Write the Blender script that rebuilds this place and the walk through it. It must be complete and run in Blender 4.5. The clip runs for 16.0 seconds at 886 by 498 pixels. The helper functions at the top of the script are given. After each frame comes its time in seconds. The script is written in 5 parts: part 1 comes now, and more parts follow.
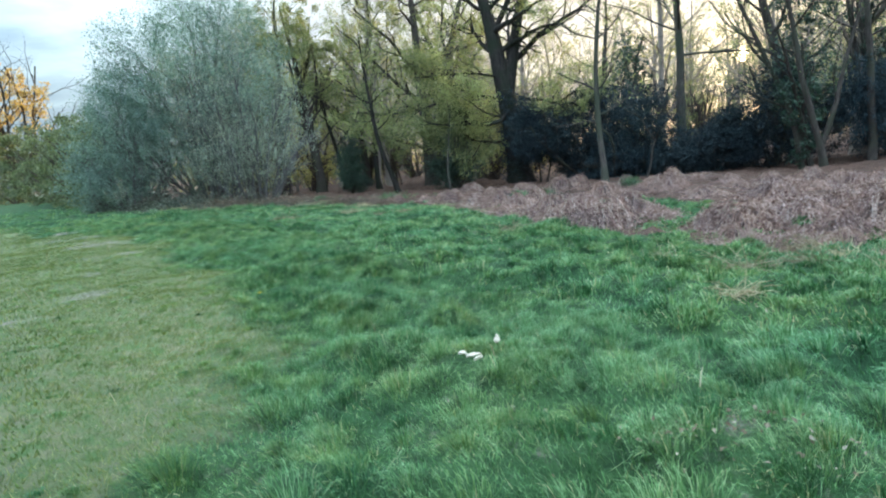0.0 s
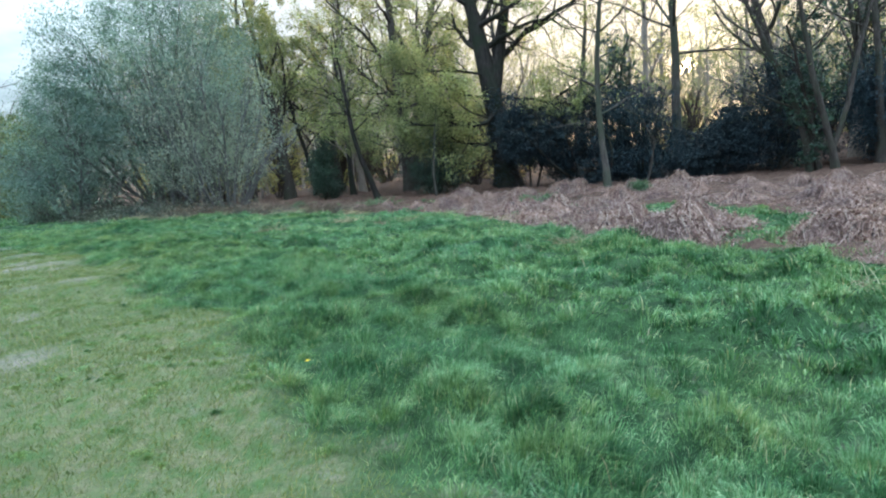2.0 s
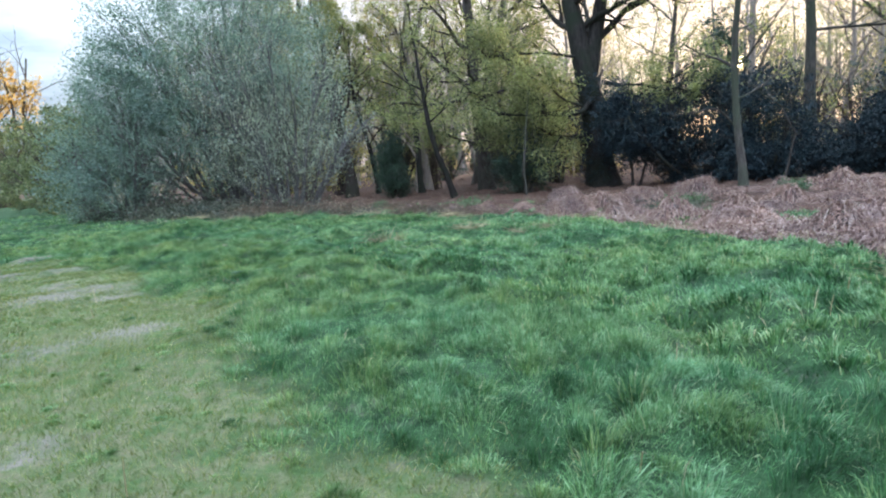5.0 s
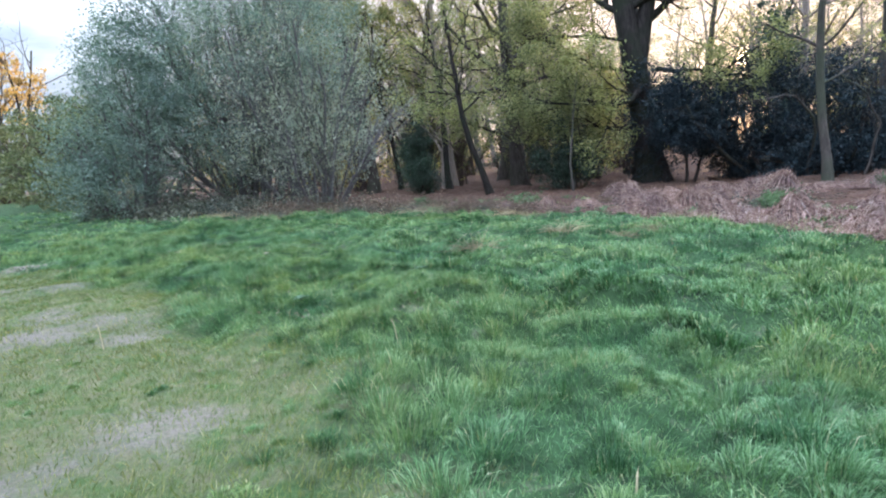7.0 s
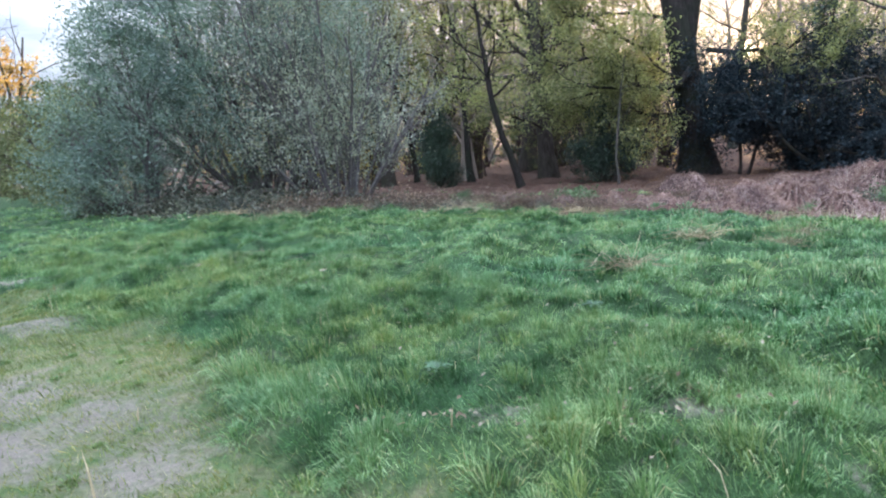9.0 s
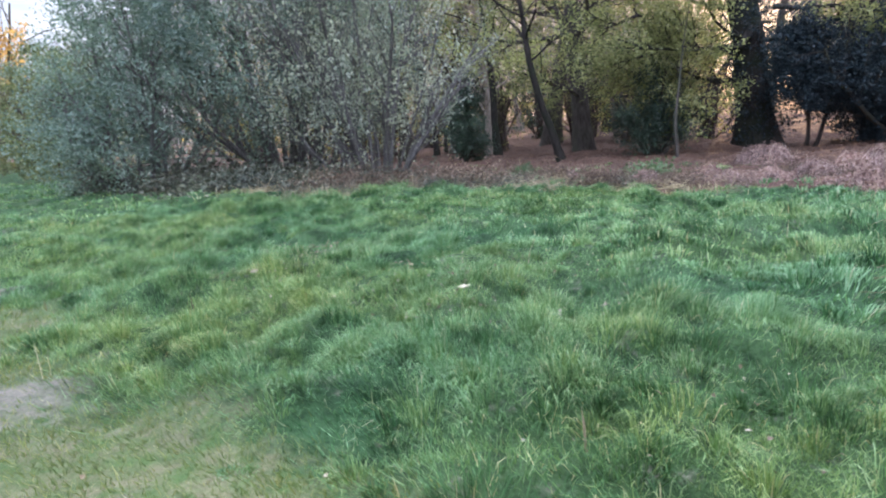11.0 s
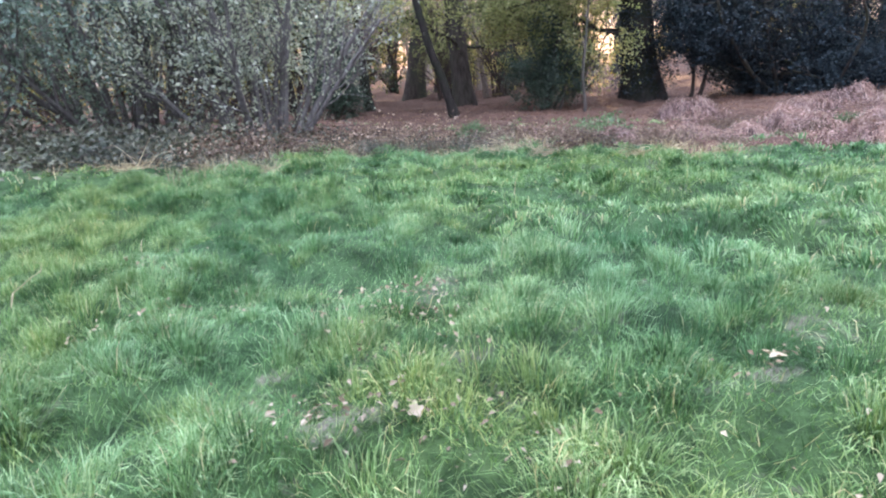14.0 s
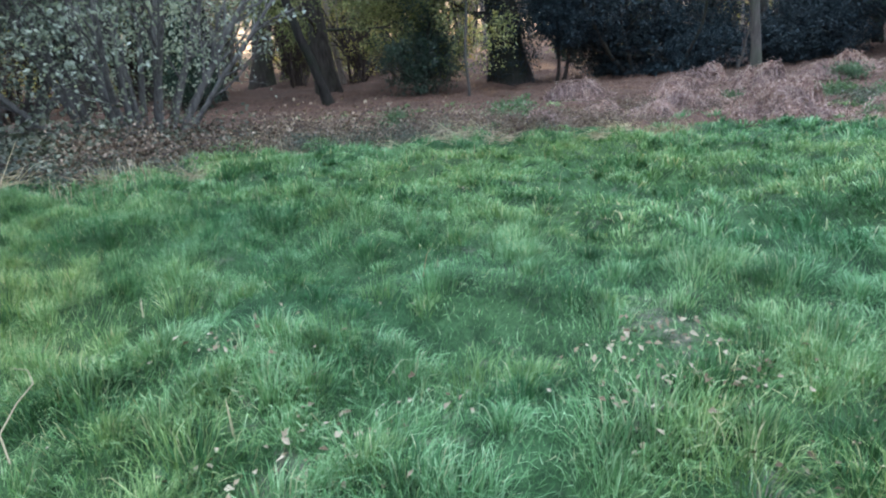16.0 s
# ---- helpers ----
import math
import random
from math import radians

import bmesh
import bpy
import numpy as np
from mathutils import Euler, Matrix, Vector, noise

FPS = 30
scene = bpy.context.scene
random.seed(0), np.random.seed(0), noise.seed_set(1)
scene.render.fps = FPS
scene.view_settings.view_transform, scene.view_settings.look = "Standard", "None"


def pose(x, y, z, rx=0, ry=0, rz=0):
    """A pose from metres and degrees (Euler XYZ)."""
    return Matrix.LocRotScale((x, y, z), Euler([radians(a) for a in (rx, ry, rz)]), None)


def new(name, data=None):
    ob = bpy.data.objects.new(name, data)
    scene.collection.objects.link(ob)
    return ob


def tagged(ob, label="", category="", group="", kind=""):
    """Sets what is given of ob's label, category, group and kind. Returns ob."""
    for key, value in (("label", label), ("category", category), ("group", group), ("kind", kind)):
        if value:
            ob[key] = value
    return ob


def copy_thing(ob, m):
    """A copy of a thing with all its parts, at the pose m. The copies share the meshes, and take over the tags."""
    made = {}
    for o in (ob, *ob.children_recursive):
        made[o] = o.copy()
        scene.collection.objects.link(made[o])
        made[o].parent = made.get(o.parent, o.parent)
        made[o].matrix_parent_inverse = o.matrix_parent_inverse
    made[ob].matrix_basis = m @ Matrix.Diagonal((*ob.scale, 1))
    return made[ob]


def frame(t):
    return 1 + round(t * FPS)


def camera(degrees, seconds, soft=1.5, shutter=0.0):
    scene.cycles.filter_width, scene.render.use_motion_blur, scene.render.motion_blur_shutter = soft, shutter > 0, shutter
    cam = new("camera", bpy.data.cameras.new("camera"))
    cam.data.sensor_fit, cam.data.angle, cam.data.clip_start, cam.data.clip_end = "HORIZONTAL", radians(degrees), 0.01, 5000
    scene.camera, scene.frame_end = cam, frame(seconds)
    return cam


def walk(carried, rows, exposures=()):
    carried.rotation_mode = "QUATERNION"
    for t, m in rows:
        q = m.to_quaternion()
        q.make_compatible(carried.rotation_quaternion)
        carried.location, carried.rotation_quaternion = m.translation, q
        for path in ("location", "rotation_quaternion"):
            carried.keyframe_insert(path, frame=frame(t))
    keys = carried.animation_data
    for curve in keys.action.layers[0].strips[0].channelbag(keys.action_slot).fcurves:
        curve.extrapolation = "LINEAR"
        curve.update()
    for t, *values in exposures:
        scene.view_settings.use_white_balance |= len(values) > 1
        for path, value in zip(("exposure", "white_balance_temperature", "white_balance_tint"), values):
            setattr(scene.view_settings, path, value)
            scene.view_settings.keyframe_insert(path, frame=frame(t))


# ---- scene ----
cam = camera(74.2, 16.0, soft=2.2)
METRES, EYE = 22.4, 1.5
ROWS = [
    (0.0, 0.0, 0.0, 0.0, -0.69, -9.05, 4.88),
    (0.5, -0.0168, 0.0293, -0.0009, -1.86, -9.1, 4.84),
    (1.0, -0.0333, 0.0597, -0.0009, -3.6, -8.91, 4.85),
    (1.5, -0.0491, 0.0909, -0.0019, -4.74, -8.7, 4.85),
    (2.0, -0.0676, 0.1222, -0.0022, -4.8, -8.82, 4.87),
    (2.5, -0.0859, 0.1527, -0.0041, -3.53, -9.06, 4.78),
    (3.0, -0.1027, 0.1841, -0.0046, -1.91, -9.12, 4.67),
    (3.5, -0.1178, 0.2146, -0.0041, -0.8, -8.86, 4.64),
    (4.0, -0.1344, 0.2455, -0.0025, -0.69, -8.4, 4.61),
    (6.5, -0.2113, 0.3916, -0.0076, -1.29, -8.95, 4.54),
    (7.0, -0.2291, 0.4182, -0.0071, -0.38, -8.86, 4.52),
    (7.5, -0.245, 0.446, -0.0078, 0.14, -8.88, 4.51),
    (8.0, -0.2622, 0.4733, -0.0077, 0.13, -8.9, 4.51),
    (8.5, -0.2756, 0.5021, -0.0082, -0.37, -9.12, 4.49),
    (9.0, -0.2918, 0.5294, -0.0082, -0.67, -9.57, 4.46),
    (9.5, -0.3069, 0.5565, -0.009, -0.68, -10.36, 4.38),
    (10.0, -0.3254, 0.5821, -0.0103, -0.22, -11.05, 4.35),
    (12.5, -0.4017, 0.7117, -0.0112, -6.72, -14.16, 4.42),
    (13.0, -0.4189, 0.7355, -0.0104, -10.29, -15.33, 4.12),
    (13.5, -0.4343, 0.759, -0.0109, -13.86, -16.47, 3.93),
    (14.0, -0.4503, 0.7821, -0.0107, -17.96, -17.45, 3.9),
    (14.5, -0.4676, 0.8049, -0.0111, -23.16, -18.18, 3.94),
    (15.0, -0.4838, 0.8275, -0.0103, -28.99, -18.8, 3.97),
    (15.5, -0.4948, 0.8461, -0.0094, -33.57, -19.35, 3.96),
    (16.0, -0.5041, 0.8613, -0.0099, -34.36, -19.78, 3.93),
]
walk(cam, [(t, pose(METRES * x, METRES * y, METRES * z + EYE, 90 + pitch, roll, yaw)) for t, x, y, z, yaw, pitch, roll in ROWS],
     [(0.0, 1.1, 5800, -8), (3.5, 1.18, 5850, -3), (7.0, 1.29, 6020, 9), (10.0, 1.33, 6130, 13), (12.5, 1.69, 6320, 20), (14.0, 1.84, 6320, 20), (15.0, 1.54, 6230, 14), (16.0, 1.31, 5970, 4)])

# ---- light: a low evening sun behind the wood, under a broken bright sky ----
SUN_AZ, SUN_EL = radians(27.4), radians(6.2)
SUN_DIR = Vector((math.sin(SUN_AZ) * math.cos(SUN_EL), math.cos(SUN_AZ) * math.cos(SUN_EL), math.sin(SUN_EL)))
lamp = bpy.data.lights.new("sun", "SUN")
lamp.energy, lamp.angle, lamp.color = 5.0, radians(0.6), (1.0, 0.62, 0.32)
sun = new("sun", lamp)
sun.rotation_euler = SUN_DIR.to_track_quat("Z", "Y").to_euler()

world = bpy.data.worlds.new("evening_sky")
scene.world = world
world.use_nodes = True
wt = world.node_tree
wt.nodes.clear()


def wnode(kind, **sets):
    n = wt.nodes.new(kind)
    for k, v in sets.items():
        n.inputs[k].default_value = v
    return n


def wmath(op, a, b=0.0, clamp=False):
    n = wt.nodes.new("ShaderNodeMath")
    n.operation, n.use_clamp = op, clamp
    for i, v in enumerate((a, b)):
        if isinstance(v, (int, float)):
            n.inputs[i].default_value = v
        else:
            wt.links.new(v, n.inputs[i])
    return n.outputs[0]


def wmix(fac, a, b, mode="MIX"):
    n = wt.nodes.new("ShaderNodeMixRGB")
    n.blend_type = mode
    for i, v in enumerate((fac, a, b)):
        if isinstance(v, (int, float)):
            n.inputs[i].default_value = v
        elif isinstance(v, tuple):
            n.inputs[i].default_value = (*v, 1)
        else:
            wt.links.new(v, n.inputs[i])
    return n.outputs[0]


sky = wt.nodes.new("ShaderNodeTexSky")
sky.sky_type, sky.sun_disc = "NISHITA", False
sky.sun_elevation, sky.sun_rotation = SUN_EL, SUN_AZ
coord = wt.nodes.new("ShaderNodeTexCoord")
split = wt.nodes.new("ShaderNodeSeparateXYZ")
wt.links.new(coord.outputs["Generated"], split.inputs[0])
up = wmath("MAXIMUM", split.outputs[2], 0.0)
den = wmath("ADD", up, 0.12)
flat = wt.nodes.new("ShaderNodeCombineXYZ")
wt.links.new(wmath("DIVIDE", split.outputs[0], den), flat.inputs[0])
wt.links.new(wmath("DIVIDE", split.outputs[1], den), flat.inputs[1])
cl = wnode("ShaderNodeTexNoise", Scale=1.1, Detail=6.0, Roughness=0.55)
wt.links.new(flat.outputs[0], cl.inputs["Vector"])
ramp = wt.nodes.new("ShaderNodeValToRGB")
ramp.color_ramp.elements[0].position, ramp.color_ramp.elements[1].position = 0.38, 0.62
ramp.color_ramp.elements[0].color = (0.4, 0.47, 0.57, 1)
ramp.color_ramp.elements[1].color = (0.94, 0.97, 1.0, 1)
wt.links.new(cl.outputs["Fac"], ramp.inputs[0])
dot = wt.nodes.new("ShaderNodeVectorMath")
dot.operation = "DOT_PRODUCT"
dot.inputs[1].default_value = SUN_DIR
wt.links.new(coord.outputs["Generated"], dot.inputs[0])
near_sun = wmath("MAXIMUM", dot.outputs["Value"], 0.0)
wide = wmath("POWER", near_sun, 4.0)
halo = wmath("POWER", near_sun, 900.0)
disc = wmath("POWER", near_sun, 50000.0)
high = wmath("ADD", wmath("MULTIPLY", wmath("ADD", wmath("MULTIPLY", up, 1.45), 0.85), up), 0.15)
dome = wt.nodes.new("ShaderNodeVectorMath")
dome.operation = "SCALE"
wt.links.new(wmix(1.0, ramp.outputs[0], (15.8, 17.0, 18.7), "MULTIPLY"), dome.inputs[0])
wt.links.new(high, dome.inputs["Scale"])
clouds = wmix(wide, dome.outputs[0], (7.8, 5.8, 5.1))
mixed = wmix(0.9, sky.outputs[0], clouds)
glow = wmix(1.0, mixed, wmix(halo, (0.0, 0.0, 0.0), (9.0, 5.6, 3.0)), "ADD")
glow = wmix(1.0, glow, wmix(disc, (0.0, 0.0, 0.0), (700.0, 480.0, 230.0)), "ADD")
back = wnode("ShaderNodeBackground", Strength=0.1)
wt.links.new(glow, back.inputs["Color"])
wout = wt.nodes.new("ShaderNodeOutputWorld")
wt.links.new(back.outputs[0], wout.inputs[0])


# ---- materials ----
def nodes_of(name):
    m = bpy.data.materials.new(name)
    m.use_nodes = True
    m.node_tree.nodes.clear()
    return m, m.node_tree


def link(nt, a, b):
    nt.links.new(a, b)


def noise_out(nt, scale, detail=4.0, rough=0.55, vec=None):
    n = nt.nodes.new("ShaderNodeTexNoise")
    n.inputs["Scale"].default_value, n.inputs["Detail"].default_value, n.inputs["Roughness"].default_value = scale, detail, rough
    link(nt, vec if vec else place(nt), n.inputs["Vector"])
    return n.outputs["Fac"]


def place(nt, stretch=(1, 1, 1)):
    g = nt.nodes.new("ShaderNodeNewGeometry")
    if stretch == (1, 1, 1):
        return g.outputs["Position"]
    m = nt.nodes.new("ShaderNodeVectorMath")
    m.operation = "MULTIPLY"
    m.inputs[1].default_value = stretch
    link(nt, g.outputs["Position"], m.inputs[0])
    return m.outputs[0]


def ramp_out(nt, fac, stops):
    r = nt.nodes.new("ShaderNodeValToRGB")
    while len(r.color_ramp.elements) < len(stops):
        r.color_ramp.elements.new(0.5)
    for e, (p, c) in zip(r.color_ramp.elements, stops):
        e.position, e.color = p, (*c, 1)
    link(nt, fac, r.inputs[0])
    return r.outputs[0]


def mix_out(nt, fac, a, b, mode="MIX"):
    n = nt.nodes.new("ShaderNodeMixRGB")
    n.blend_type = mode
    for i, v in enumerate((fac, a, b)):
        if isinstance(v, (int, float)):
            n.inputs[i].default_value = v
        elif isinstance(v, tuple):
            n.inputs[i].default_value = (*v, 1)
        else:
            link(nt, v, n.inputs[i])
    return n.outputs[0]


def maths(nt, op, a, b=0.0, clamp=False):
    n = nt.nodes.new("ShaderNodeMath")
    n.operation, n.use_clamp = op, clamp
    for i, v in enumerate((a, b)):
        if isinstance(v, (int, float)):
            n.inputs[i].default_value = v
        else:
            link(nt, v, n.inputs[i])
    return n.outputs[0]


def finish(m, nt, colour, rough, bump=None, bump_by=0.02, through_light=0.0, through_tint=None, gloss=0.5):
    p = nt.nodes.new("ShaderNodeBsdfPrincipled")
    link(nt, colour, p.inputs["Base Color"])
    p.inputs["Roughness"].default_value = rough
    p.inputs["Specular IOR Level"].default_value = gloss
    if bump:
        b = nt.nodes.new("ShaderNodeBump")
        b.inputs["Strength"].default_value, b.inputs["Distance"].default_value = 0.8, bump_by
        link(nt, bump, b.inputs["Height"])
        link(nt, b.outputs[0], p.inputs["Normal"])
    out = nt.nodes.new("ShaderNodeOutputMaterial")
    last = p.outputs[0]
    if through_light:
        t = nt.nodes.new("ShaderNodeBsdfTranslucent")
        link(nt, mix_out(nt, 1.0, colour, through_tint or (1.0, 1.0, 0.6), "MULTIPLY"), t.inputs["Color"])
        s = nt.nodes.new("ShaderNodeMixShader")
        s.inputs[0].default_value = through_light
        link(nt, last, s.inputs[1])
        link(nt, t.outputs[0], s.inputs[2])
        last = s.outputs[0]
    link(nt, last, out.inputs["Surface"])
    return m


def leaf_material(name, dark, mid, pale, rough=0.5, through_light=0.35, gloss=0.4, patch=0.6):
    """Leaves or blades: each piece has its own tone, and whole clumps drift in colour."""
    m, nt = nodes_of(name)
    g = nt.nodes.new("ShaderNodeNewGeometry")
    own = ramp_out(nt, g.outputs["Random Per Island"], [(0.0, dark), (0.5, mid), (1.0, pale)])
    drift = ramp_out(nt, noise_out(nt, patch, 3.0), [(0.3, (0.72, 0.74, 0.78)), (0.7, (1.25, 1.22, 1.1))])
    info = nt.nodes.new("ShaderNodeObjectInfo")
    whole = ramp_out(nt, info.outputs["Random"], [(0.0, (0.68, 0.66, 0.66)), (1.0, (1.22, 1.22, 1.24))])
    own = mix_out(nt, 1.0, own, whole, "MULTIPLY")
    return finish(m, nt, mix_out(nt, 1.0, own, drift, "MULTIPLY"), rough, through_light=through_light, gloss=gloss)


def clump_shade_tone(nt):
    """The tone of grass clumps, from place to place: shadow pockets and sheen put in as deep and pale tufts, and
    broader drifts.
    """
    tuft = ramp_out(nt, noise_out(nt, 4.8, 3.0, 0.6), [(0.36, (0.48, 0.55, 0.51)), (0.5, (1.0, 1.0, 0.98)), (0.66, (1.46, 1.35, 1.44))])
    drift = ramp_out(nt, noise_out(nt, 0.45, 2.0), [(0.34, (0.88, 0.97, 1.0)), (0.66, (1.24, 1.08, 0.92))])
    return mix_out(nt, 1.0, tuft, drift, "MULTIPLY")


def grass_material(name, dark, mid, pale, tones=True):
    m, nt = nodes_of(name)
    g = nt.nodes.new("ShaderNodeNewGeometry")
    own = ramp_out(nt, g.outputs["Random Per Island"], [(0.0, dark), (0.5, mid), (0.94, pale), (0.975, (0.27, 0.29, 0.17)), (1.0, (0.38, 0.36, 0.24))])
    return finish(m, nt, mix_out(nt, 1.0 if tones else 0.5, own, clump_shade_tone(nt), "MULTIPLY"), 0.55, through_light=0.32, gloss=0.2)


def bark_material(name, dark, pale, moss=None, scale=9.0):
    m, nt = nodes_of(name)
    ridges = noise_out(nt, scale, 6.0, 0.65, place(nt, (1, 1, 0.18)))
    col = ramp_out(nt, ridges, [(0.3, dark), (0.7, pale)])
    if moss:
        where = ramp_out(nt, noise_out(nt, 0.9, 4.0), [(0.45, (0, 0, 0)), (0.65, (1, 1, 1))])
        col = mix_out(nt, where, col, moss)
    return finish(m, nt, col, 0.95, ridges, 0.05, gloss=0.12)


def plain_material(name, dark, pale, scale=20.0, rough=0.8, bump_by=0.01, through_light=0.0):
    m, nt = nodes_of(name)
    n = noise_out(nt, scale, 5.0, 0.6)
    return finish(m, nt, ramp_out(nt, n, [(0.3, dark), (0.7, pale)]), rough, n, bump_by, through_light)


def ground_material():
    m, nt = nodes_of("meadow_ground")

    def zone(name):
        a = nt.nodes.new("ShaderNodeAttribute")
        a.attribute_name = name
        return a.outputs["Fac"]
    fine, mid, big = noise_out(nt, 45.0, 5.0, 0.7), noise_out(nt, 5.0, 5.0, 0.6), noise_out(nt, 0.5, 3.0)
    green = ramp_out(nt, fine, [(0.25, (0.01, 0.026, 0.011)), (0.75, (0.042, 0.09, 0.034))])
    green = mix_out(nt, 1.0, green, clump_shade_tone(nt), "MULTIPLY")
    thatch = noise_out(nt, 7.0, 6.0, 0.7)
    lawn = mix_out(nt, ramp_out(nt, thatch, [(0.38, (0, 0, 0)), (0.62, (1, 1, 1))]), ramp_out(nt, fine, [(0.25, (0.035, 0.07, 0.022)), (0.8, (0.1, 0.15, 0.05))]), ramp_out(nt, fine, [(0.25, (0.085, 0.08, 0.042)), (0.8, (0.22, 0.205, 0.125))]))
    earth = ramp_out(nt, fine, [(0.2, (0.1, 0.084, 0.072)), (0.8, (0.26, 0.226, 0.197))])
    litter = ramp_out(nt, noise_out(nt, 14.0, 6.0, 0.75), [(0.25, (0.02, 0.011, 0.009)), (0.5, (0.063, 0.035, 0.027)), (0.8, (0.15, 0.092, 0.07))])
    ragged = maths(nt, "SUBTRACT", maths(nt, "ADD", maths(nt, "MULTIPLY", noise_out(nt, 9.0, 6.0, 0.7), 0.7), maths(nt, "MULTIPLY", noise_out(nt, 2.2, 3.0), 0.5)), 0.6)

    def torn(name, by, lo=0.3, hi=0.7):
        return ramp_out(nt, maths(nt, "ADD", zone(name), maths(nt, "MULTIPLY", ragged, by)), [(lo, (0, 0, 0)), (hi, (1, 1, 1))])
    c = mix_out(nt, torn("lawn", 1.6, 0.2, 0.8), green, lawn)
    c = mix_out(nt, torn("worn", 3.2, 0.25, 1.0), c, earth)
    c = mix_out(nt, torn("litter", 1.6), c, litter)
    c = mix_out(nt, 1.0, c, ramp_out(nt, big, [(0.3, (0.8, 0.82, 0.8)), (0.7, (1.15, 1.12, 1.1))]), "MULTIPLY")
    return finish(m, nt, c, 0.95, fine, 0.03, gloss=0.2)


GROUND = ground_material()
GRASS = grass_material("meadow_grass", (0.072, 0.158, 0.063), (0.127, 0.236, 0.108), (0.25, 0.36, 0.214))
# deeper green that also stands for the tufts' shadow sides
GRASS_DARK = grass_material("tussock_grass", (0.02, 0.062, 0.024), (0.04, 0.106, 0.042), (0.082, 0.17, 0.08))
OLIVE = grass_material("olive_grass", (0.075, 0.145, 0.052), (0.128, 0.212, 0.08), (0.21, 0.295, 0.14))
LAWN = grass_material("worn_lawn_grass", (0.065, 0.105, 0.03), (0.125, 0.165, 0.05), (0.24, 0.235, 0.1), False)
STRAW = leaf_material("dry_grass_straw", (0.2, 0.15, 0.09), (0.33, 0.27, 0.18), (0.48, 0.42, 0.31), 0.7, 0.2, 0.2)
DEAD_LEAF = leaf_material("fallen_leaf", (0.12, 0.085, 0.055), (0.24, 0.19, 0.135), (0.46, 0.4, 0.32), 0.75, 0.1, 0.2)
LITTER_LEAF = leaf_material("wood_litter_leaf", (0.038, 0.02, 0.015), (0.115, 0.065, 0.048), (0.25, 0.158, 0.122), 0.8, 0.1, 0.2)
EDGE_LEAF = leaf_material("withered_bramble_leaf", (0.06, 0.04, 0.033), (0.14, 0.1, 0.08), (0.26, 0.205, 0.17), 0.8, 0.2, 0.15)
BRACKEN = leaf_material("dead_bracken_frond", (0.1, 0.057, 0.052), (0.23, 0.148, 0.136), (0.42, 0.305, 0.285), 0.85, 0.15, 0.15, 1.1)
BRACKEN_STEM = leaf_material("dead_bracken_stem", (0.2, 0.13, 0.115), (0.34, 0.25, 0.22), (0.5, 0.41, 0.37), 0.75, 0.0, 0.3)
# near-black brown: the shade in the heaps' hollows, as a colour
HEAP_SHADE = plain_material("bracken_heap", (0.022, 0.012, 0.011), (0.09, 0.052, 0.045), 16.0, 0.95, 0.05)
# both willow leaf colours are raised towards blue-grey for the haze glare
WILLOW_LEAF = leaf_material("willow_leaf", (0.16, 0.232, 0.212), (0.235, 0.33, 0.302), (0.35, 0.44, 0.405), 0.6, 0.35, 0.2, 0.4)
CATKIN_LEAF = leaf_material("catkin_leaf", (0.32, 0.375, 0.335), (0.45, 0.505, 0.45), (0.6, 0.65, 0.585), 0.65, 0.4, 0.1, 0.5)
OAK_LEAF = leaf_material("young_oak_leaf", (0.14, 0.165, 0.075), (0.24, 0.265, 0.135), (0.38, 0.39, 0.22), 0.5, 0.55, 0.3, 0.4)
HAZE_LEAF = leaf_material("bud_leaf", (0.2, 0.19, 0.07), (0.36, 0.32, 0.14), (0.52, 0.44, 0.23), 0.6, 0.6, 0.2, 0.3)
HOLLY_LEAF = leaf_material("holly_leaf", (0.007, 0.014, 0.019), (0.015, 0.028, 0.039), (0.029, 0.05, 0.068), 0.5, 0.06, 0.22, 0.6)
IVY_LEAF = leaf_material("ivy_leaf", (0.01, 0.024, 0.016), (0.02, 0.046, 0.03), (0.045, 0.085, 0.055), 0.4, 0.15, 0.5, 0.5)
HEDGE_LEAF = leaf_material("hedge_leaf", (0.07, 0.095, 0.05), (0.14, 0.165, 0.09), (0.25, 0.27, 0.16), 0.55, 0.4, 0.3, 0.3)
# the low sun's gold is put into this leaf colour
SUNLIT_LEAF = leaf_material("sunlit_gold_leaf", (0.42, 0.28, 0.1), (0.6, 0.42, 0.17), (0.72, 0.54, 0.27), 0.5, 0.5, 0.3, 0.3)
BRAMBLE_LEAF = leaf_material("bramble_leaf", (0.03, 0.04, 0.03), (0.07, 0.08, 0.06), (0.16, 0.16, 0.13), 0.6, 0.25, 0.3, 0.6)
SHOOT_LEAF = leaf_material("bramble_shoot_leaf", (0.05, 0.1, 0.05), (0.1, 0.17, 0.085), (0.18, 0.26, 0.15), 0.5, 0.3, 0.3)
WEED_LEAF = leaf_material("weed_leaf", (0.045, 0.1, 0.052), (0.068, 0.132, 0.072), (0.1, 0.17, 0.1), 0.5, 0.3, 0.4)
OAK_BARK = bark_material("oak_bark", (0.018, 0.015, 0.014), (0.085, 0.07, 0.064), (0.045, 0.046, 0.034))
# oak bark again, darkened for the shade on the edge trunks
DARK_BARK = bark_material("shaded_oak_bark", (0.01, 0.009, 0.009), (0.048, 0.04, 0.038), (0.022, 0.026, 0.018))
PALE_BARK = bark_material("grey_bark", (0.028, 0.024, 0.023), (0.11, 0.094, 0.086), (0.055, 0.06, 0.044), 14.0)
# bark lightened to give the far trees their haze
FAR_BARK = bark_material("hazed_bark", (0.13, 0.105, 0.095), (0.34, 0.28, 0.245), None, 12.0)
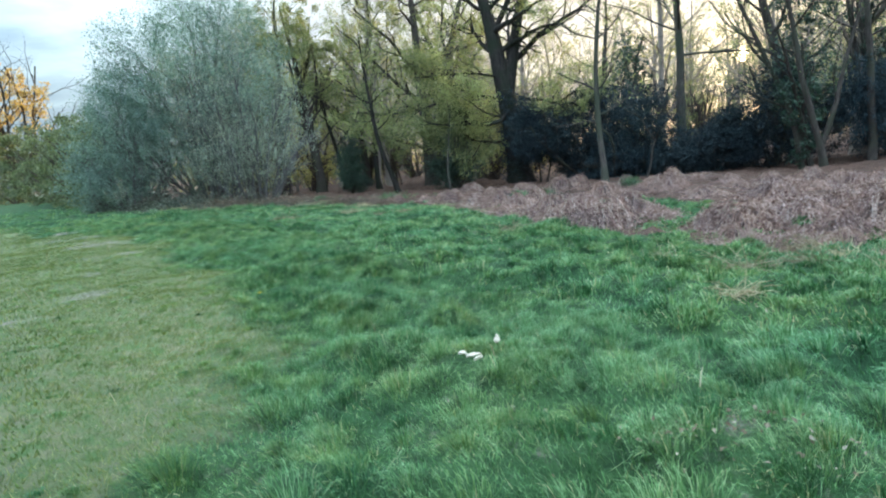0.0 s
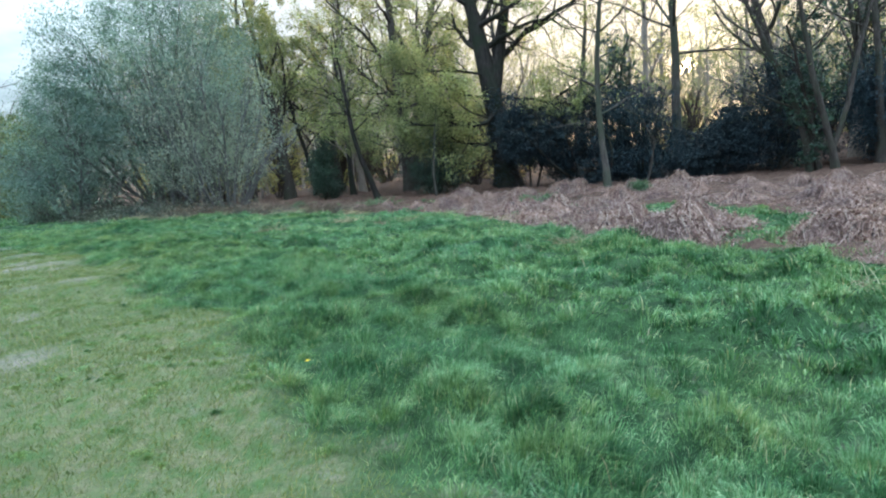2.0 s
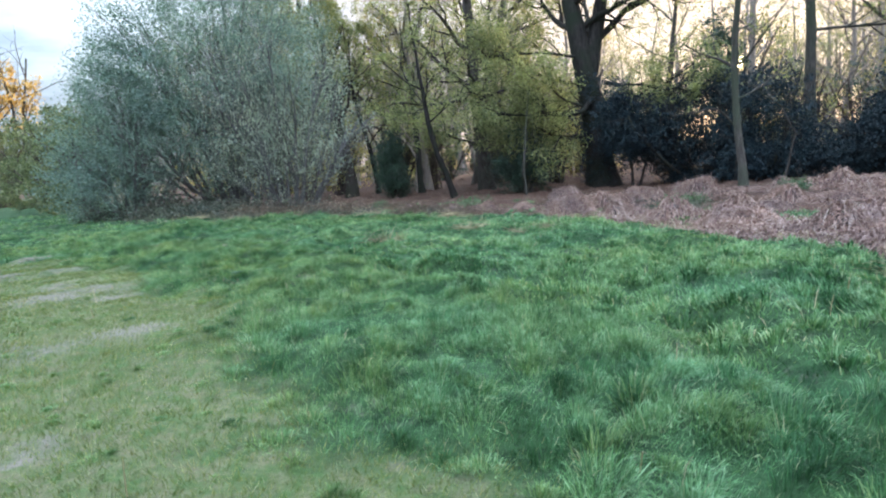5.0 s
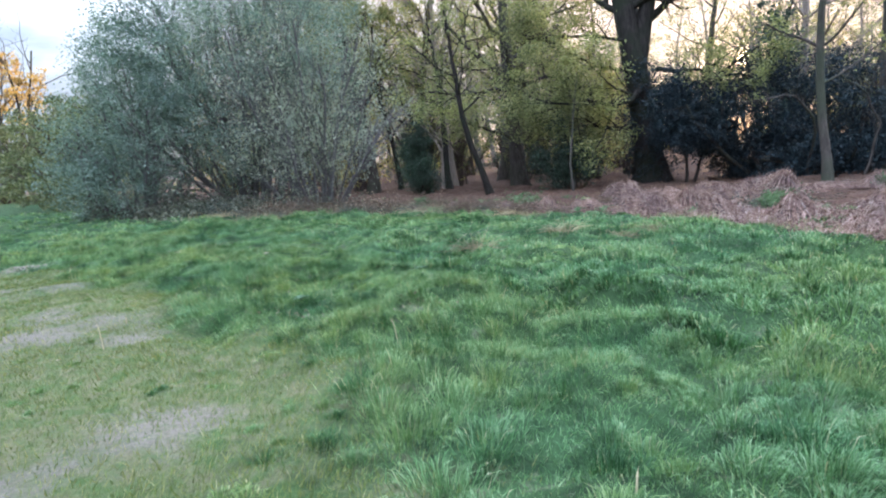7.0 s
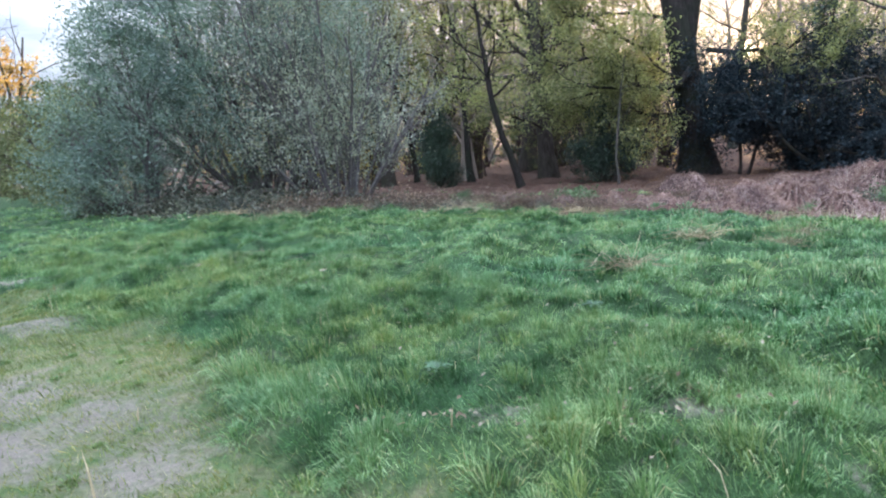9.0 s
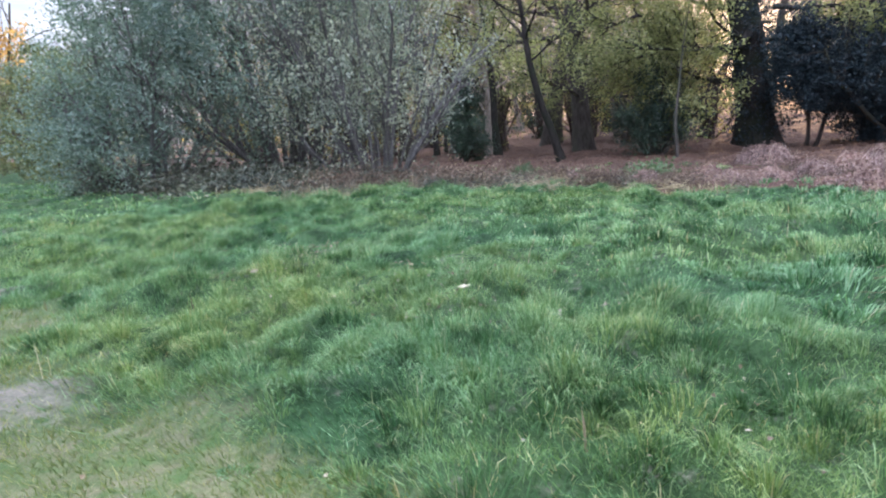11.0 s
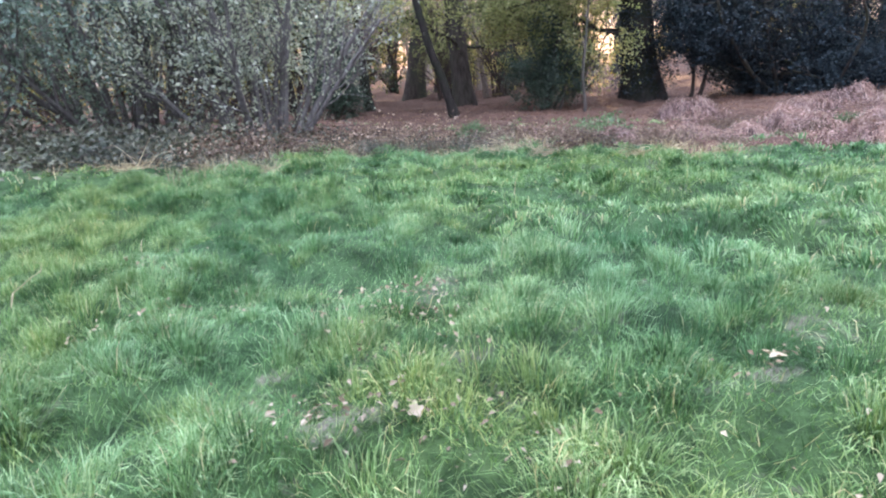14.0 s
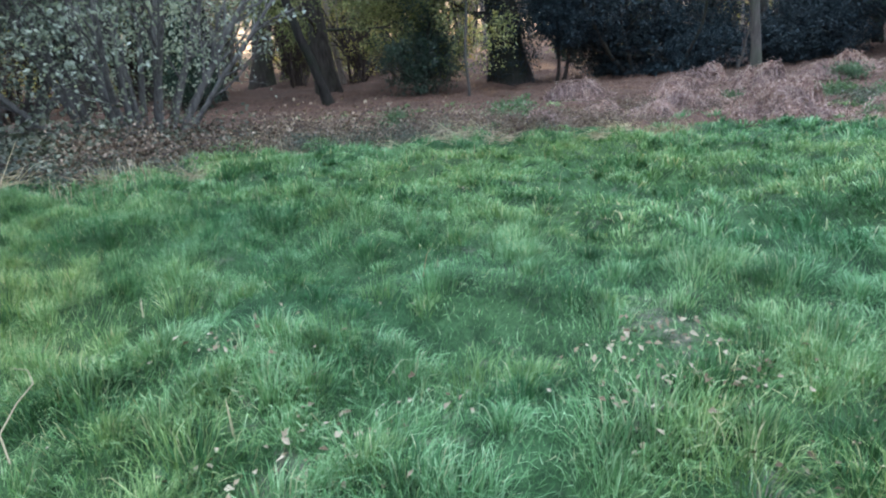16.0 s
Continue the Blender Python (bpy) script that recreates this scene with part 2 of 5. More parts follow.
WILLOW_BARK = bark_material("willow_bark", (0.06, 0.055, 0.056), (0.2, 0.185, 0.18), None, 14.0)
TWIG_BARK = bark_material("twig_bark", (0.035, 0.026, 0.024), (0.1, 0.078, 0.07), None, 16.0)
CHIP = plain_material("pale_split_wood", (0.34, 0.27, 0.2), (0.6, 0.52, 0.44), 30.0, 0.7)
PETAL = plain_material("dandelion_yellow", (0.75, 0.5, 0.02), (0.9, 0.7, 0.05), 60.0, 0.6)


# ---- mesh tools ----
def smooth01(e0, e1, v):
    t = np.clip((v - e0) / (e1 - e0), 0, 1)
    return t * t * (3 - 2 * t)


def lattice(ix, iy, seed):
    h = (ix.astype(np.int64) * 374761393 + iy.astype(np.int64) * 668265263 + seed * 69069) & 0xFFFFFFFF
    h = ((h ^ (h >> 13)) * 1274126177) & 0xFFFFFFFF
    return ((h ^ (h >> 16)) & 0xFFFF) / 65535.0


def vnoise(x, y, size, seed=0):
    """Smooth noise from 0 to 1 over the plan."""
    x, y = np.asarray(x, float) / size, np.asarray(y, float) / size
    ix, iy = np.floor(x), np.floor(y)
    fx, fy = x - ix, y - iy
    fx, fy = fx * fx * (3 - 2 * fx), fy * fy * (3 - 2 * fy)
    a, b = lattice(ix, iy, seed), lattice(ix + 1, iy, seed)
    c, d = lattice(ix, iy + 1, seed), lattice(ix + 1, iy + 1, seed)
    return (a * (1 - fx) + b * fx) * (1 - fy) + (c * (1 - fx) + d * fx) * fy


def mesh_of(name, verts, faces, material, smooth=False):
    """A mesh from vertex rows and a list of index arrays (n x 3, n x 4)."""
    verts = np.ascontiguousarray(verts, dtype=np.float32)
    me = bpy.data.meshes.new(name)
    me.vertices.add(len(verts))
    me.vertices.foreach_set("co", verts.ravel())
    faces = [np.asarray(f, dtype=np.int32) for f in faces if len(f)]
    idx = np.concatenate([f.ravel() for f in faces])
    sizes = np.concatenate([np.full(len(f), f.shape[1], dtype=np.int32) for f in faces])
    me.loops.add(len(idx))
    me.loops.foreach_set("vertex_index", idx)
    me.polygons.add(len(sizes))
    me.polygons.foreach_set("loop_start", np.concatenate([[0], np.cumsum(sizes)[:-1]]).astype(np.int32))
    me.polygons.foreach_set("use_smooth", np.full(len(sizes), smooth))
    me.update(calc_edges=True)
    me.validate()
    me.materials.append(material)
    return me


def thing(name, x, y, label, category, group="", kind="", z=None):
    ob = new(name)
    ob.empty_display_size = 0.3
    ob.location = (x, y, float(ground_z(x, y)) if z is None else z)
    return tagged(ob, label, category, group, kind)


def part(name, me, parent, label=""):
    ob = new(name, me)
    ob.parent = parent
    return tagged(ob, label)


def unit(v):
    return v / max(np.linalg.norm(v), 1e-9)


class Tubes:
    """Gathers tapered round limbs into one mesh."""

    def __init__(self):
        self.v, self.f, self.n = [], [], 0

    def add(self, pts, radii, sides):
        pts = np.asarray(pts, float)
        k = len(pts)
        tan = np.gradient(pts, axis=0)
        tan /= np.linalg.norm(tan, axis=1)[:, None] + 1e-9
        ref = np.array([1.0, 0.0, 0.0]) if abs(tan[0][0]) < 0.8 else np.array([0.0, 1.0, 0.0])
        u = np.cross(tan, ref)
        u /= np.linalg.norm(u, axis=1)[:, None] + 1e-9
        w = np.cross(tan, u)
        a = np.arange(sides) * 2 * np.pi / sides
        ring = pts[:, None, :] + np.asarray(radii)[:, None, None] * (np.cos(a)[None, :, None] * u[:, None, :] + np.sin(a)[None, :, None] * w[:, None, :])
        self.v.append(ring.reshape(-1, 3))
        i, j = np.arange(k - 1)[:, None] * sides, np.arange(sides)[None, :]
        j2 = (j + 1) % sides
        self.f.append((self.n + np.stack([i + j, i + j2, i + sides + j2, i + sides + j], -1)).reshape(-1, 4))
        self.n += k * sides

    def mesh(self, name, material):
        return mesh_of(name, np.concatenate(self.v), [np.concatenate(self.f)], material, True)


def wander(rng, p, d, length, steps, wob, lift):
    pts, d = [np.asarray(p, float)], unit(np.asarray(d, float))
    for _ in range(steps):
        d = unit(d + rng.normal(0, wob, 3) + np.array([0, 0, lift]))
        pts.append(pts[-1] + d * length / steps)
    return np.array(pts)


def turned(rng, d, angle):
    side = unit(np.cross(d, unit(rng.normal(0, 1, 3))))
    return unit(d * math.cos(angle) + side * math.sin(angle))


def grow(rng, tubes, tips, p, d, length, r, level, spec):
    """One limb and all that grows from it. spec: a row (children, angle, share of length, wobble, lift) for each level."""
    kids, angle, share, wob, lift = spec[level]
    last = level == len(spec) - 1
    pts = wander(rng, p, d, length, 6 if level == 0 else 4 if not last else 2, wob, lift)
    radii = r * np.linspace(1, 0.3 if level else 0.4, len(pts))
    tubes.add(pts, radii, 8 if r > 0.1 else 5 if r > 0.035 else 3)
    if last:
        tips.extend((q, unit(pts[-1] - pts[0])) for q in pts[1:])
        return
    for i in range(kids):
        f = 0.25 + 0.75 * (i + rng.random()) / kids
        k = min(int(f * (len(pts) - 1)), len(pts) - 2)
        g = f * (len(pts) - 1) - k
        q = pts[k] * (1 - g) + pts[k + 1] * g
        grow(rng, tubes, tips, q, turned(rng, unit(pts[k + 1] - pts[k]), angle * rng.uniform(0.6, 1.3)),
             length * share * rng.uniform(0.6, 1.2) * (1.15 - 0.5 * f), np.interp(f, np.linspace(0, 1, len(pts)), radii) * rng.uniform(0.45, 0.65), level + 1, spec)


def leaves(rng, points, each, size, spread, material, name="crown", wide=0.55, droop=0.0):
    """Small folded leaves scattered round the given points, as one mesh."""
    pts = np.repeat(np.asarray(points, float), each, axis=0)
    n = len(pts)
    pts = pts + rng.normal(0, spread, (n, 3))
    d = rng.normal(0, 1, (n, 3))
    d[:, 2] -= droop
    d /= np.linalg.norm(d, axis=1)[:, None]
    s = np.cross(d, rng.normal(0, 1, (n, 3)))
    s /= np.linalg.norm(s, axis=1)[:, None] + 1e-9
    up_ = np.cross(d, s)
    ln = size * rng.uniform(0.6, 1.4, n)[:, None]
    v = np.stack([pts, pts + d * ln * 0.5 + s * ln * wide * 0.5 + up_ * ln * 0.1, pts + d * ln, pts + d * ln * 0.5 - s * ln * wide * 0.5 + up_ * ln * 0.1], 1)
    return mesh_of(name, v.reshape(-1, 3), [np.arange(4 * n).reshape(-1, 4)], material)


def clump_points(rng, lobes, clumps, per, fill=0.35):
    """Points in ragged clumps on the skins of egg-shaped lobes (centre, radii)."""
    weight = np.array([r[0] * r[1] + r[1] * r[2] for _, r in lobes])
    out = []
    for _ in range(clumps):
        c, r = lobes[rng.choice(len(lobes), p=weight / weight.sum())]
        d = unit(rng.normal(0, 1, 3))
        at = np.array(c) + d * np.array(r) * (rng.uniform(0.78, 1.1) if rng.random() > fill else rng.uniform(0.2, 0.8))
        w = rng.uniform(0.14, 0.36) * (0.5 + 0.2 * min(r))
        out.append(at + rng.normal(0, 1, (per, 3)) * w * np.array([1, 1, 0.7]))
    return np.concatenate(out)


# ---- the lie of the land ----
PATCHES = [(-4.9, 7.95, 0.9), (-2.95, 7.4, 0.5), (-10.3, 17.0, 1.1), (-8.8, 14.5, 1.0), (-6.7, 12.3, 0.8), (-7.0, 11.9, 0.75), (-8.0, 14.25, 0.8),
           (-11.2, 16.8, 1.2), (-5.2, 6.7, 0.6), (-9.1, 15.3, 0.9), (-8.5, 15.0, 0.7), (-12.5, 19.5, 1.0), (-6.0, 9.9, 0.5), (-9.95, 19.5, 0.5), (-8.4, 19.0, 0.4), (-9.2, 20.9, 0.45), (-8.05, 17.95, 0.45), (-10.1, 19.65, 0.4), (-9.45, 20.5, 0.45), (1.3, 2.6, 0.4), (-10.9, 20.9, 0.35), (-5.5, 14.4, 0.3), (-6.35, 14.6, 0.3), (-9.75, 19.85, 0.34), (-9.35, 19.75, 0.3), (-10.15, 20.0, 0.3)]
EDGE_X = [-400, -75, -32, -20, -17, -14, -11, -8.4, -5.3, -3.5, -1.4, 0.6, 2.2, 3.2, 3.9, 5.0, 5.7, 7.0, 10.0, 30.0]
EDGE_Y = [500, 128, 58, 38, 33, 29.2, 27.6, 28.2, 27.6, 26.0, 24.6, 22.0, 15.6, 12.8, 11.3, 9.4, 7.0, 4.0, 0.0, -40.0]


def side_of(x, y):
    return 0.863 * np.asarray(x) + 0.505 * np.asarray(y)


def along_of(x, y):
    return -0.505 * np.asarray(x) + 0.863 * np.asarray(y)


def lawn_mask(x, y):
    edge = np.interp(along_of(x, y), [1.0, 2.6, 4.4, 8.0, 15.0, 16.5, 18.0, 20.0, 22.0, 26.0], [-0.9, -0.2, 1.2, 1.15, 1.15, 0.9, 0.45, -0.1, -0.6, -3.0])
    edge = edge + 1.0 * (vnoise(x, y, 2.2, 3) - 0.5) + 0.8 * (vnoise(x, y, 0.7, 4) - 0.5)
    far = 1 - smooth01(29, 34, along_of(x, y) + 3 * vnoise(x, y, 3, 5))
    return (1 - smooth01(-0.9, 0.9, side_of(x, y) - edge)) * far


def worn_mask(x, y):
    m = np.zeros_like(np.asarray(x, float))
    wob = 0.7 + 0.7 * vnoise(x, y, 0.5, 6) - 0.5 * vnoise(x, y, 0.16, 7)
    for px, py, r in PATCHES:
        d = np.hypot(x - px, y - py)
        m = np.maximum(m, (1 - smooth01(0.1, 1.0, d / (r * wob * 0.85))) * (0.75 if r < 0.46 else 1.0))
    return m * 0.9


def wood_depth(x, y):
    """How far past the meadow's edge a place lies, roughly in metres."""
    return (np.asarray(y) - np.interp(x, EDGE_X, EDGE_Y)) * 0.8 + 1.6 * (vnoise(x, y, 1.8, 8) - 0.5) + 0.8 * (vnoise(x, y, 0.5, 9) - 0.5)


def litter_mask(x, y):
    """Leaf litter under the trees; among the bracken it is broken by green grass."""
    open_ = smooth01(1.0, 3.0, np.asarray(x, float)) * (1 - smooth01(8, 12, wood_depth(x, y)))
    strip = smooth01(4.6, 5.3, np.asarray(x, float)) * (1 - smooth01(7.4, 8.4, np.asarray(x, float))) * smooth01(13, 14.5, np.asarray(y, float)) * (1 - smooth01(20, 23, np.asarray(y, float)))
    return smooth01(-0.5, 0.7, wood_depth(x, y)) * (1 - 0.8 * np.maximum(strip, open_ * smooth01(0.42, 0.66, vnoise(x, y, 2.6, 33))))


def ground_z(x, y):
    x, y = np.asarray(x, float), np.asarray(y, float)
    z = -0.68 * smooth01(1, 17, side_of(x, y)) * (1 - smooth01(60, 160, side_of(x, y)))
    z = z + 0.9 * smooth01(24, 60, side_of(x, y))
    rough = 1 - smooth01(45, 80, np.hypot(x, y - 15))
    tuft = 1 - 0.75 * lawn_mask(x, y)
    return z + rough * ((vnoise(x, y, 0.42, 1) - 0.5) * 0.29 * tuft + (vnoise(x, y, 1.5, 2) - 0.5) * 0.12)


def spread_axis(lo, hi, step, far_lo, far_hi):
    mid = list(np.arange(lo, hi, step))
    a, s = [], step
    while lo - sum(a) > far_lo:
        s *= 1.16
        a.append(s)
    low = [lo - c for c in np.cumsum(a)][::-1]
    a, s = [], step
    while hi + sum(a) < far_hi:
        s *= 1.16
        a.append(s)
    return np.array(low + mid + [hi + c - step for c in np.cumsum(a)])


gx, gy = spread_axis(-22, 17, 0.21, -1500, 1500), spread_axis(-3, 42, 0.21, -600, 2500)
X, Y = np.meshgrid(gx, gy)
V = np.stack([X.ravel(), Y.ravel(), ground_z(X.ravel(), Y.ravel())], 1)
nx, ny = len(gx), len(gy)
i0 = (np.arange(ny - 1)[:, None] * nx + np.arange(nx - 1)[None, :]).ravel()
GRID = V[:, 2].reshape(ny, nx)


def surface_z(x, y):
    """The height of the ground sheet itself between its grid points."""
    i = np.clip(np.searchsorted(gx, x) - 1, 0, nx - 2)
    j = np.clip(np.searchsorted(gy, y) - 1, 0, ny - 2)
    u, v = (x - gx[i]) / (gx[i + 1] - gx[i]), (y - gy[j]) / (gy[j + 1] - gy[j])
    return (GRID[j, i] * (1 - u) + GRID[j, i + 1] * u) * (1 - v) + (GRID[j + 1, i] * (1 - u) + GRID[j + 1, i + 1] * u) * v


gm = mesh_of("ground", V, [np.stack([i0, i0 + 1, i0 + nx + 1, i0 + nx], 1)], GROUND, True)
for nm, fn in (("lawn", lawn_mask), ("worn", worn_mask), ("litter", litter_mask)):
    gm.attributes.new(nm, "FLOAT", "POINT").data.foreach_set("value", fn(V[:, 0], V[:, 1]).astype(np.float32))
tagged(new("ground", gm), "rough green meadow with a worn yellowish track and brown woodland floor", "ground", kind="structure")


# ---- trees ----
def limbs_tree(name, x, y, label, radius, height, lean, spec, bark, leaf, per, size, seed, limbs=12, first=0.3, limb_len=0.38, limb_angle=1.0, lift=0.0, group="", spread=0.12, wob=0.06, forks=(), boughs=(), bend=None):
    """A tree: tapering trunk with root flare, limbs that branch into twigs, and a crown of small leaves."""
    rng = np.random.default_rng(seed)
    root = thing(name, x, y, label, "tree", group)
    tubes, tips = Tubes(), []
    trunk = wander(rng, (0, 0, -0.25), (lean[0], lean[1], 1), height, 12, wob, 0.05)
    if bend:
        trunk[:, 0] += np.maximum(trunk[:, 2] - bend[0], 0) * bend[1]
    radii = radius * np.interp(np.linspace(0, 1, 13), [0, 0.05, 0.12, 0.5, 1], [1.55, 1.12, 1.0, 0.74, 0.16])
    stems = [(trunk, radii)]
    for at, d, ln, share in forks:
        k = int(at * 12)
        stems.append((wander(rng, trunk[k], d, ln, 10, wob, 0.05), np.linspace(radii[k] * share, radii[k] * 0.15, 11)))
    for pts, rad in stems:
        tubes.add(pts, rad, 14 if radius > 0.25 else 7)
    part("trunk", tubes.mesh("trunk", bark), root)
    tubes = Tubes()
    for s, (pts, rad) in enumerate(stems):
        for i in range(limbs if s == 0 else max(4, limbs * 2 // 3)):
            f = first + (0.97 - first) * (i + rng.random()) / limbs if s == 0 else rng.uniform(0.2, 1)
            k = min(int(f * (len(pts) - 1)), len(pts) - 2)
            a = i * 2.4 + rng.uniform(-0.5, 0.5)
            ang = limb_angle * rng.uniform(0.7, 1.2)
            d = unit(np.array([math.cos(a) * math.sin(ang), math.sin(a) * math.sin(ang), math.cos(ang)]))
            grow(rng, tubes, tips, pts[k], d, height * limb_len * (1.2 - 0.75 * f) * rng.uniform(0.75, 1.25), rad[k] * rng.uniform(0.3, 0.5), 0, spec)
            if not group:
                part("limb", tubes.mesh("limb", bark), root)
                tubes = Tubes()
    if group:
        part("branchwork", tubes.mesh("branchwork", bark), root)
    for at, d, ln, rr in boughs:
        k = int(at / height * 12)
        tubes, low_tips = Tubes(), []
        grow(rng, tubes, low_tips, trunk[k], d, ln, rr, 0, [(9, 0.7, 0.5, 0.16, 0.03), (5, 0.8, 0.5, 0.2, 0.02), (4, 0.7, 0.5, 0.2, 0.0), (0, 0, 0, 0.2, 0)])
        limb = part("bough", tubes.mesh("bough", bark), root)
        part("leaf_spray", leaves(rng, [q for q, _ in low_tips], 9, 0.11, 0.2, leaf, "leaf_spray"), limb, "fresh yellow-green oak leaves")
    if leaf and per:
        part("crown", leaves(rng, [q for q, _ in tips], per, size, spread, leaf), root)
    return root


OAK_SPEC = [(6, 0.8, 0.55, 0.16, 0.03), (4, 0.8, 0.5, 0.2, 0.02), (4, 0.7, 0.5, 0.2, 0.02), (0, 0, 0, 0.2, 0)]
THIN_SPEC = [(6, 0.6, 0.5, 0.12, 0.06), (5, 0.6, 0.5, 0.14, 0.04), (0, 0, 0, 0.16, 0.02)]

# the great forked oak whose low leafy boughs hang over the wood's edge
great_oak = limbs_tree("oak_tree", 5.5, 39.0, "large old oak with a dark forked trunk and fresh yellow-green leaves", 0.68, 17, (-0.1, 0), OAK_SPEC, DARK_BARK, OAK_LEAF, 4, 0.12, 11,
           limbs=11, first=0.52, limb_len=0.36, limb_angle=1.0, forks=((0.34, (0.24, 0.05, 1), 11, 0.85), (0.6, (0.7, 0.0, 1), 7, 0.5)), spread=0.16, wob=0.04, bend=(5.4, -0.04),
           boughs=((5.2, (-1, -0.5, 0.12), 6.4, 0.1), (4.4, (-1, -0.1, 0.05), 5.6, 0.09), (5.6, (0.9, -0.8, 0.2), 5.6, 0.1), (6.5, (-1, 0.1, 0.15), 6.5, 0.1), (4.0, (-1, -0.7, -0.05), 5.4, 0.08), (5.0, (-0.5, -1, 0.0), 4.6, 0.08), (3.6, (-1, 0.3, 0.05), 5.0, 0.07), (7.4, (-0.8, -0.6, 0.1), 5.6, 0.09)))
rng = np.random.default_rng(3)
# ivy thickened with near-black leaves to put shade on the trunk
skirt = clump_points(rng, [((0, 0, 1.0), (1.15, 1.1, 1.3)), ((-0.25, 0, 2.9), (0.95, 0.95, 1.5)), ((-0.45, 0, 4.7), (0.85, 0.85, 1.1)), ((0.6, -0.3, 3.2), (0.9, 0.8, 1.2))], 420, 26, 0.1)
part("ivy", leaves(rng, skirt[skirt[:, 2] > 0], 1, 0.1, 0.03, HOLLY_LEAF, "ivy"), great_oak, "ivy clinging to the trunk, near-black for the shade there")
tubes, twigs = Tubes(), []
gnarled = np.array([(-0.5, -0.3, 4.6), (-1.2, -0.8, 3.9), (-2.0, -0.9, 3.75), (-2.8, -0.9, 3.85), (-3.5, -0.9, 4.1), (-3.7, -0.9, 4.75), (-4.3, -0.9, 5.15), (-5.3, -0.9, 5.3), (-6.2, -1.0, 5.0), (-7.0, -1.1, 5.3)])
tubes.add(gnarled, np.linspace(0.15, 0.05, 10), 8)
for q in gnarled[2:]:
    for _ in range(3):
        grow(rng, tubes, twigs, q, turned(rng, np.array([-0.7, -0.2, 0.3]), rng.uniform(0.5, 1.4)), rng.uniform(0.9, 1.7), 0.035, 0, [(5, 0.7, 0.5, 0.2, 0.0), (4, 0.7, 0.5, 0.2, 0.0), (0, 0, 0, 0.2, 0)])
fore = np.array([(0.2, -0.5, 5.3), (0.8, -1.4, 5.0), (1.4, -2.3, 4.9), (2.2, -2.8, 4.5), (2.9, -3.1, 4.5), (3.6, -3.2, 4.2)])
tubes.add(fore, np.linspace(0.11, 0.03, 6), 7)
for q in fore[1:]:
    for _ in range(5):
        grow(rng, tubes, twigs, q, turned(rng, np.array([0.5, -0.4, -0.1]), rng.uniform(0.5, 1.6)), rng.uniform(0.8, 1.5), 0.03, 0, [(5, 0.7, 0.5, 0.2, 0.0), (4, 0.7, 0.5, 0.2, 0.0), (0, 0, 0, 0.2, 0)])
limb = part("bough", tubes.mesh("bough", DARK_BARK), great_oak, "low gnarled dark bough")
part("leaf_spray", leaves(rng, [q for q, _ in twigs], 3, 0.11, 0.1, OAK_LEAF, "leaf_spray"), limb, "fresh yellow-green oak leaves")
limbs_tree("oak_tree", -0.4, 44.4, "tall oak with a straight dark trunk and opening leaves", 0.44, 18, (-0.06, 0), OAK_SPEC, OAK_BARK, OAK_LEAF, 4, 0.13, 12,
           limbs=12, first=0.25, limb_len=0.4, limb_angle=1.15, wob=0.05,
           boughs=((5.8, (1, -0.4, 0.2), 5.2, 0.14), (6.6, (-1, -0.5, 0.2), 5.5, 0.14), (7.2, (0.1, -1, 0.2), 4.6, 0.12), (4.6, (1, -0.6, 0.05), 5.0, 0.1), (4.2, (-0.7, -0.9, 0.05), 4.6, 0.1), (5.2, (0.4, -1, 0.0), 4.6, 0.1), (3.6, (1, -0.1, 0.05), 4.4, 0.08)))
limbs_tree("oak_tree", 0.0, 55.0, "grey-brown oak standing deeper in the wood", 0.55, 19, (0.0, 0), OAK_SPEC, PALE_BARK, OAK_LEAF, 1, 0.17, 13, limbs=11, first=0.35)
limbs_tree("oak_tree", -9.7, 49.0, "oak with forking stems behind the willow thicket", 0.38, 16, (0.02, 0), OAK_SPEC, OAK_BARK, OAK_LEAF, 6, 0.13, 14, limbs=12, first=0.25,
           forks=((0.3, (-0.35, 0, 1), 9, 0.7),))
limbs_tree("oak_tree", -6.3, 53.0, "leafy oak with spreading limbs deep in the wood", 0.34, 18, (0.03, 0), OAK_SPEC, OAK_BARK, OAK_LEAF, 4, 0.15, 25, limbs=14, first=0.2, limb_len=0.36)
limbs_tree("oak_tree", -13.6, 53.5, "leafy oak rising behind the willow thicket", 0.32, 18, (0.05, 0), OAK_SPEC, OAK_BARK, OAK_LEAF, 6, 0.15, 26, limbs=14, first=0.2, limb_len=0.36)
limbs_tree("oak_tree", 2.6, 57.5, "tall oak with opening leaves deep in the wood", 0.36, 19, (-0.04, 0), OAK_SPEC, OAK_BARK, OAK_LEAF, 5, 0.15, 27, limbs=13, first=0.3, limb_len=0.36)
limbs_tree("leaning_tree", -2.6, 39.4, "slender tree stem leaning over mossy leaf litter", 0.17, 11, (-0.22, 0), THIN_SPEC, DARK_BARK, OAK_LEAF, 3, 0.13, 15, limbs=10, first=0.4)
limbs_tree("young_tree", -4.6, 46.3, "dark thin young tree among brown leaf litter", 0.2, 12, (-0.05, 0), THIN_SPEC, DARK_BARK, OAK_LEAF, 3, 0.13, 16, limbs=10, first=0.4)
limbs_tree("young_tree", -7.9, 50.2, "dark thin young tree near the willow thicket", 0.18, 12, (-0.08, 0), THIN_SPEC, DARK_BARK, OAK_LEAF, 3, 0.13, 17, limbs=10, first=0.35)
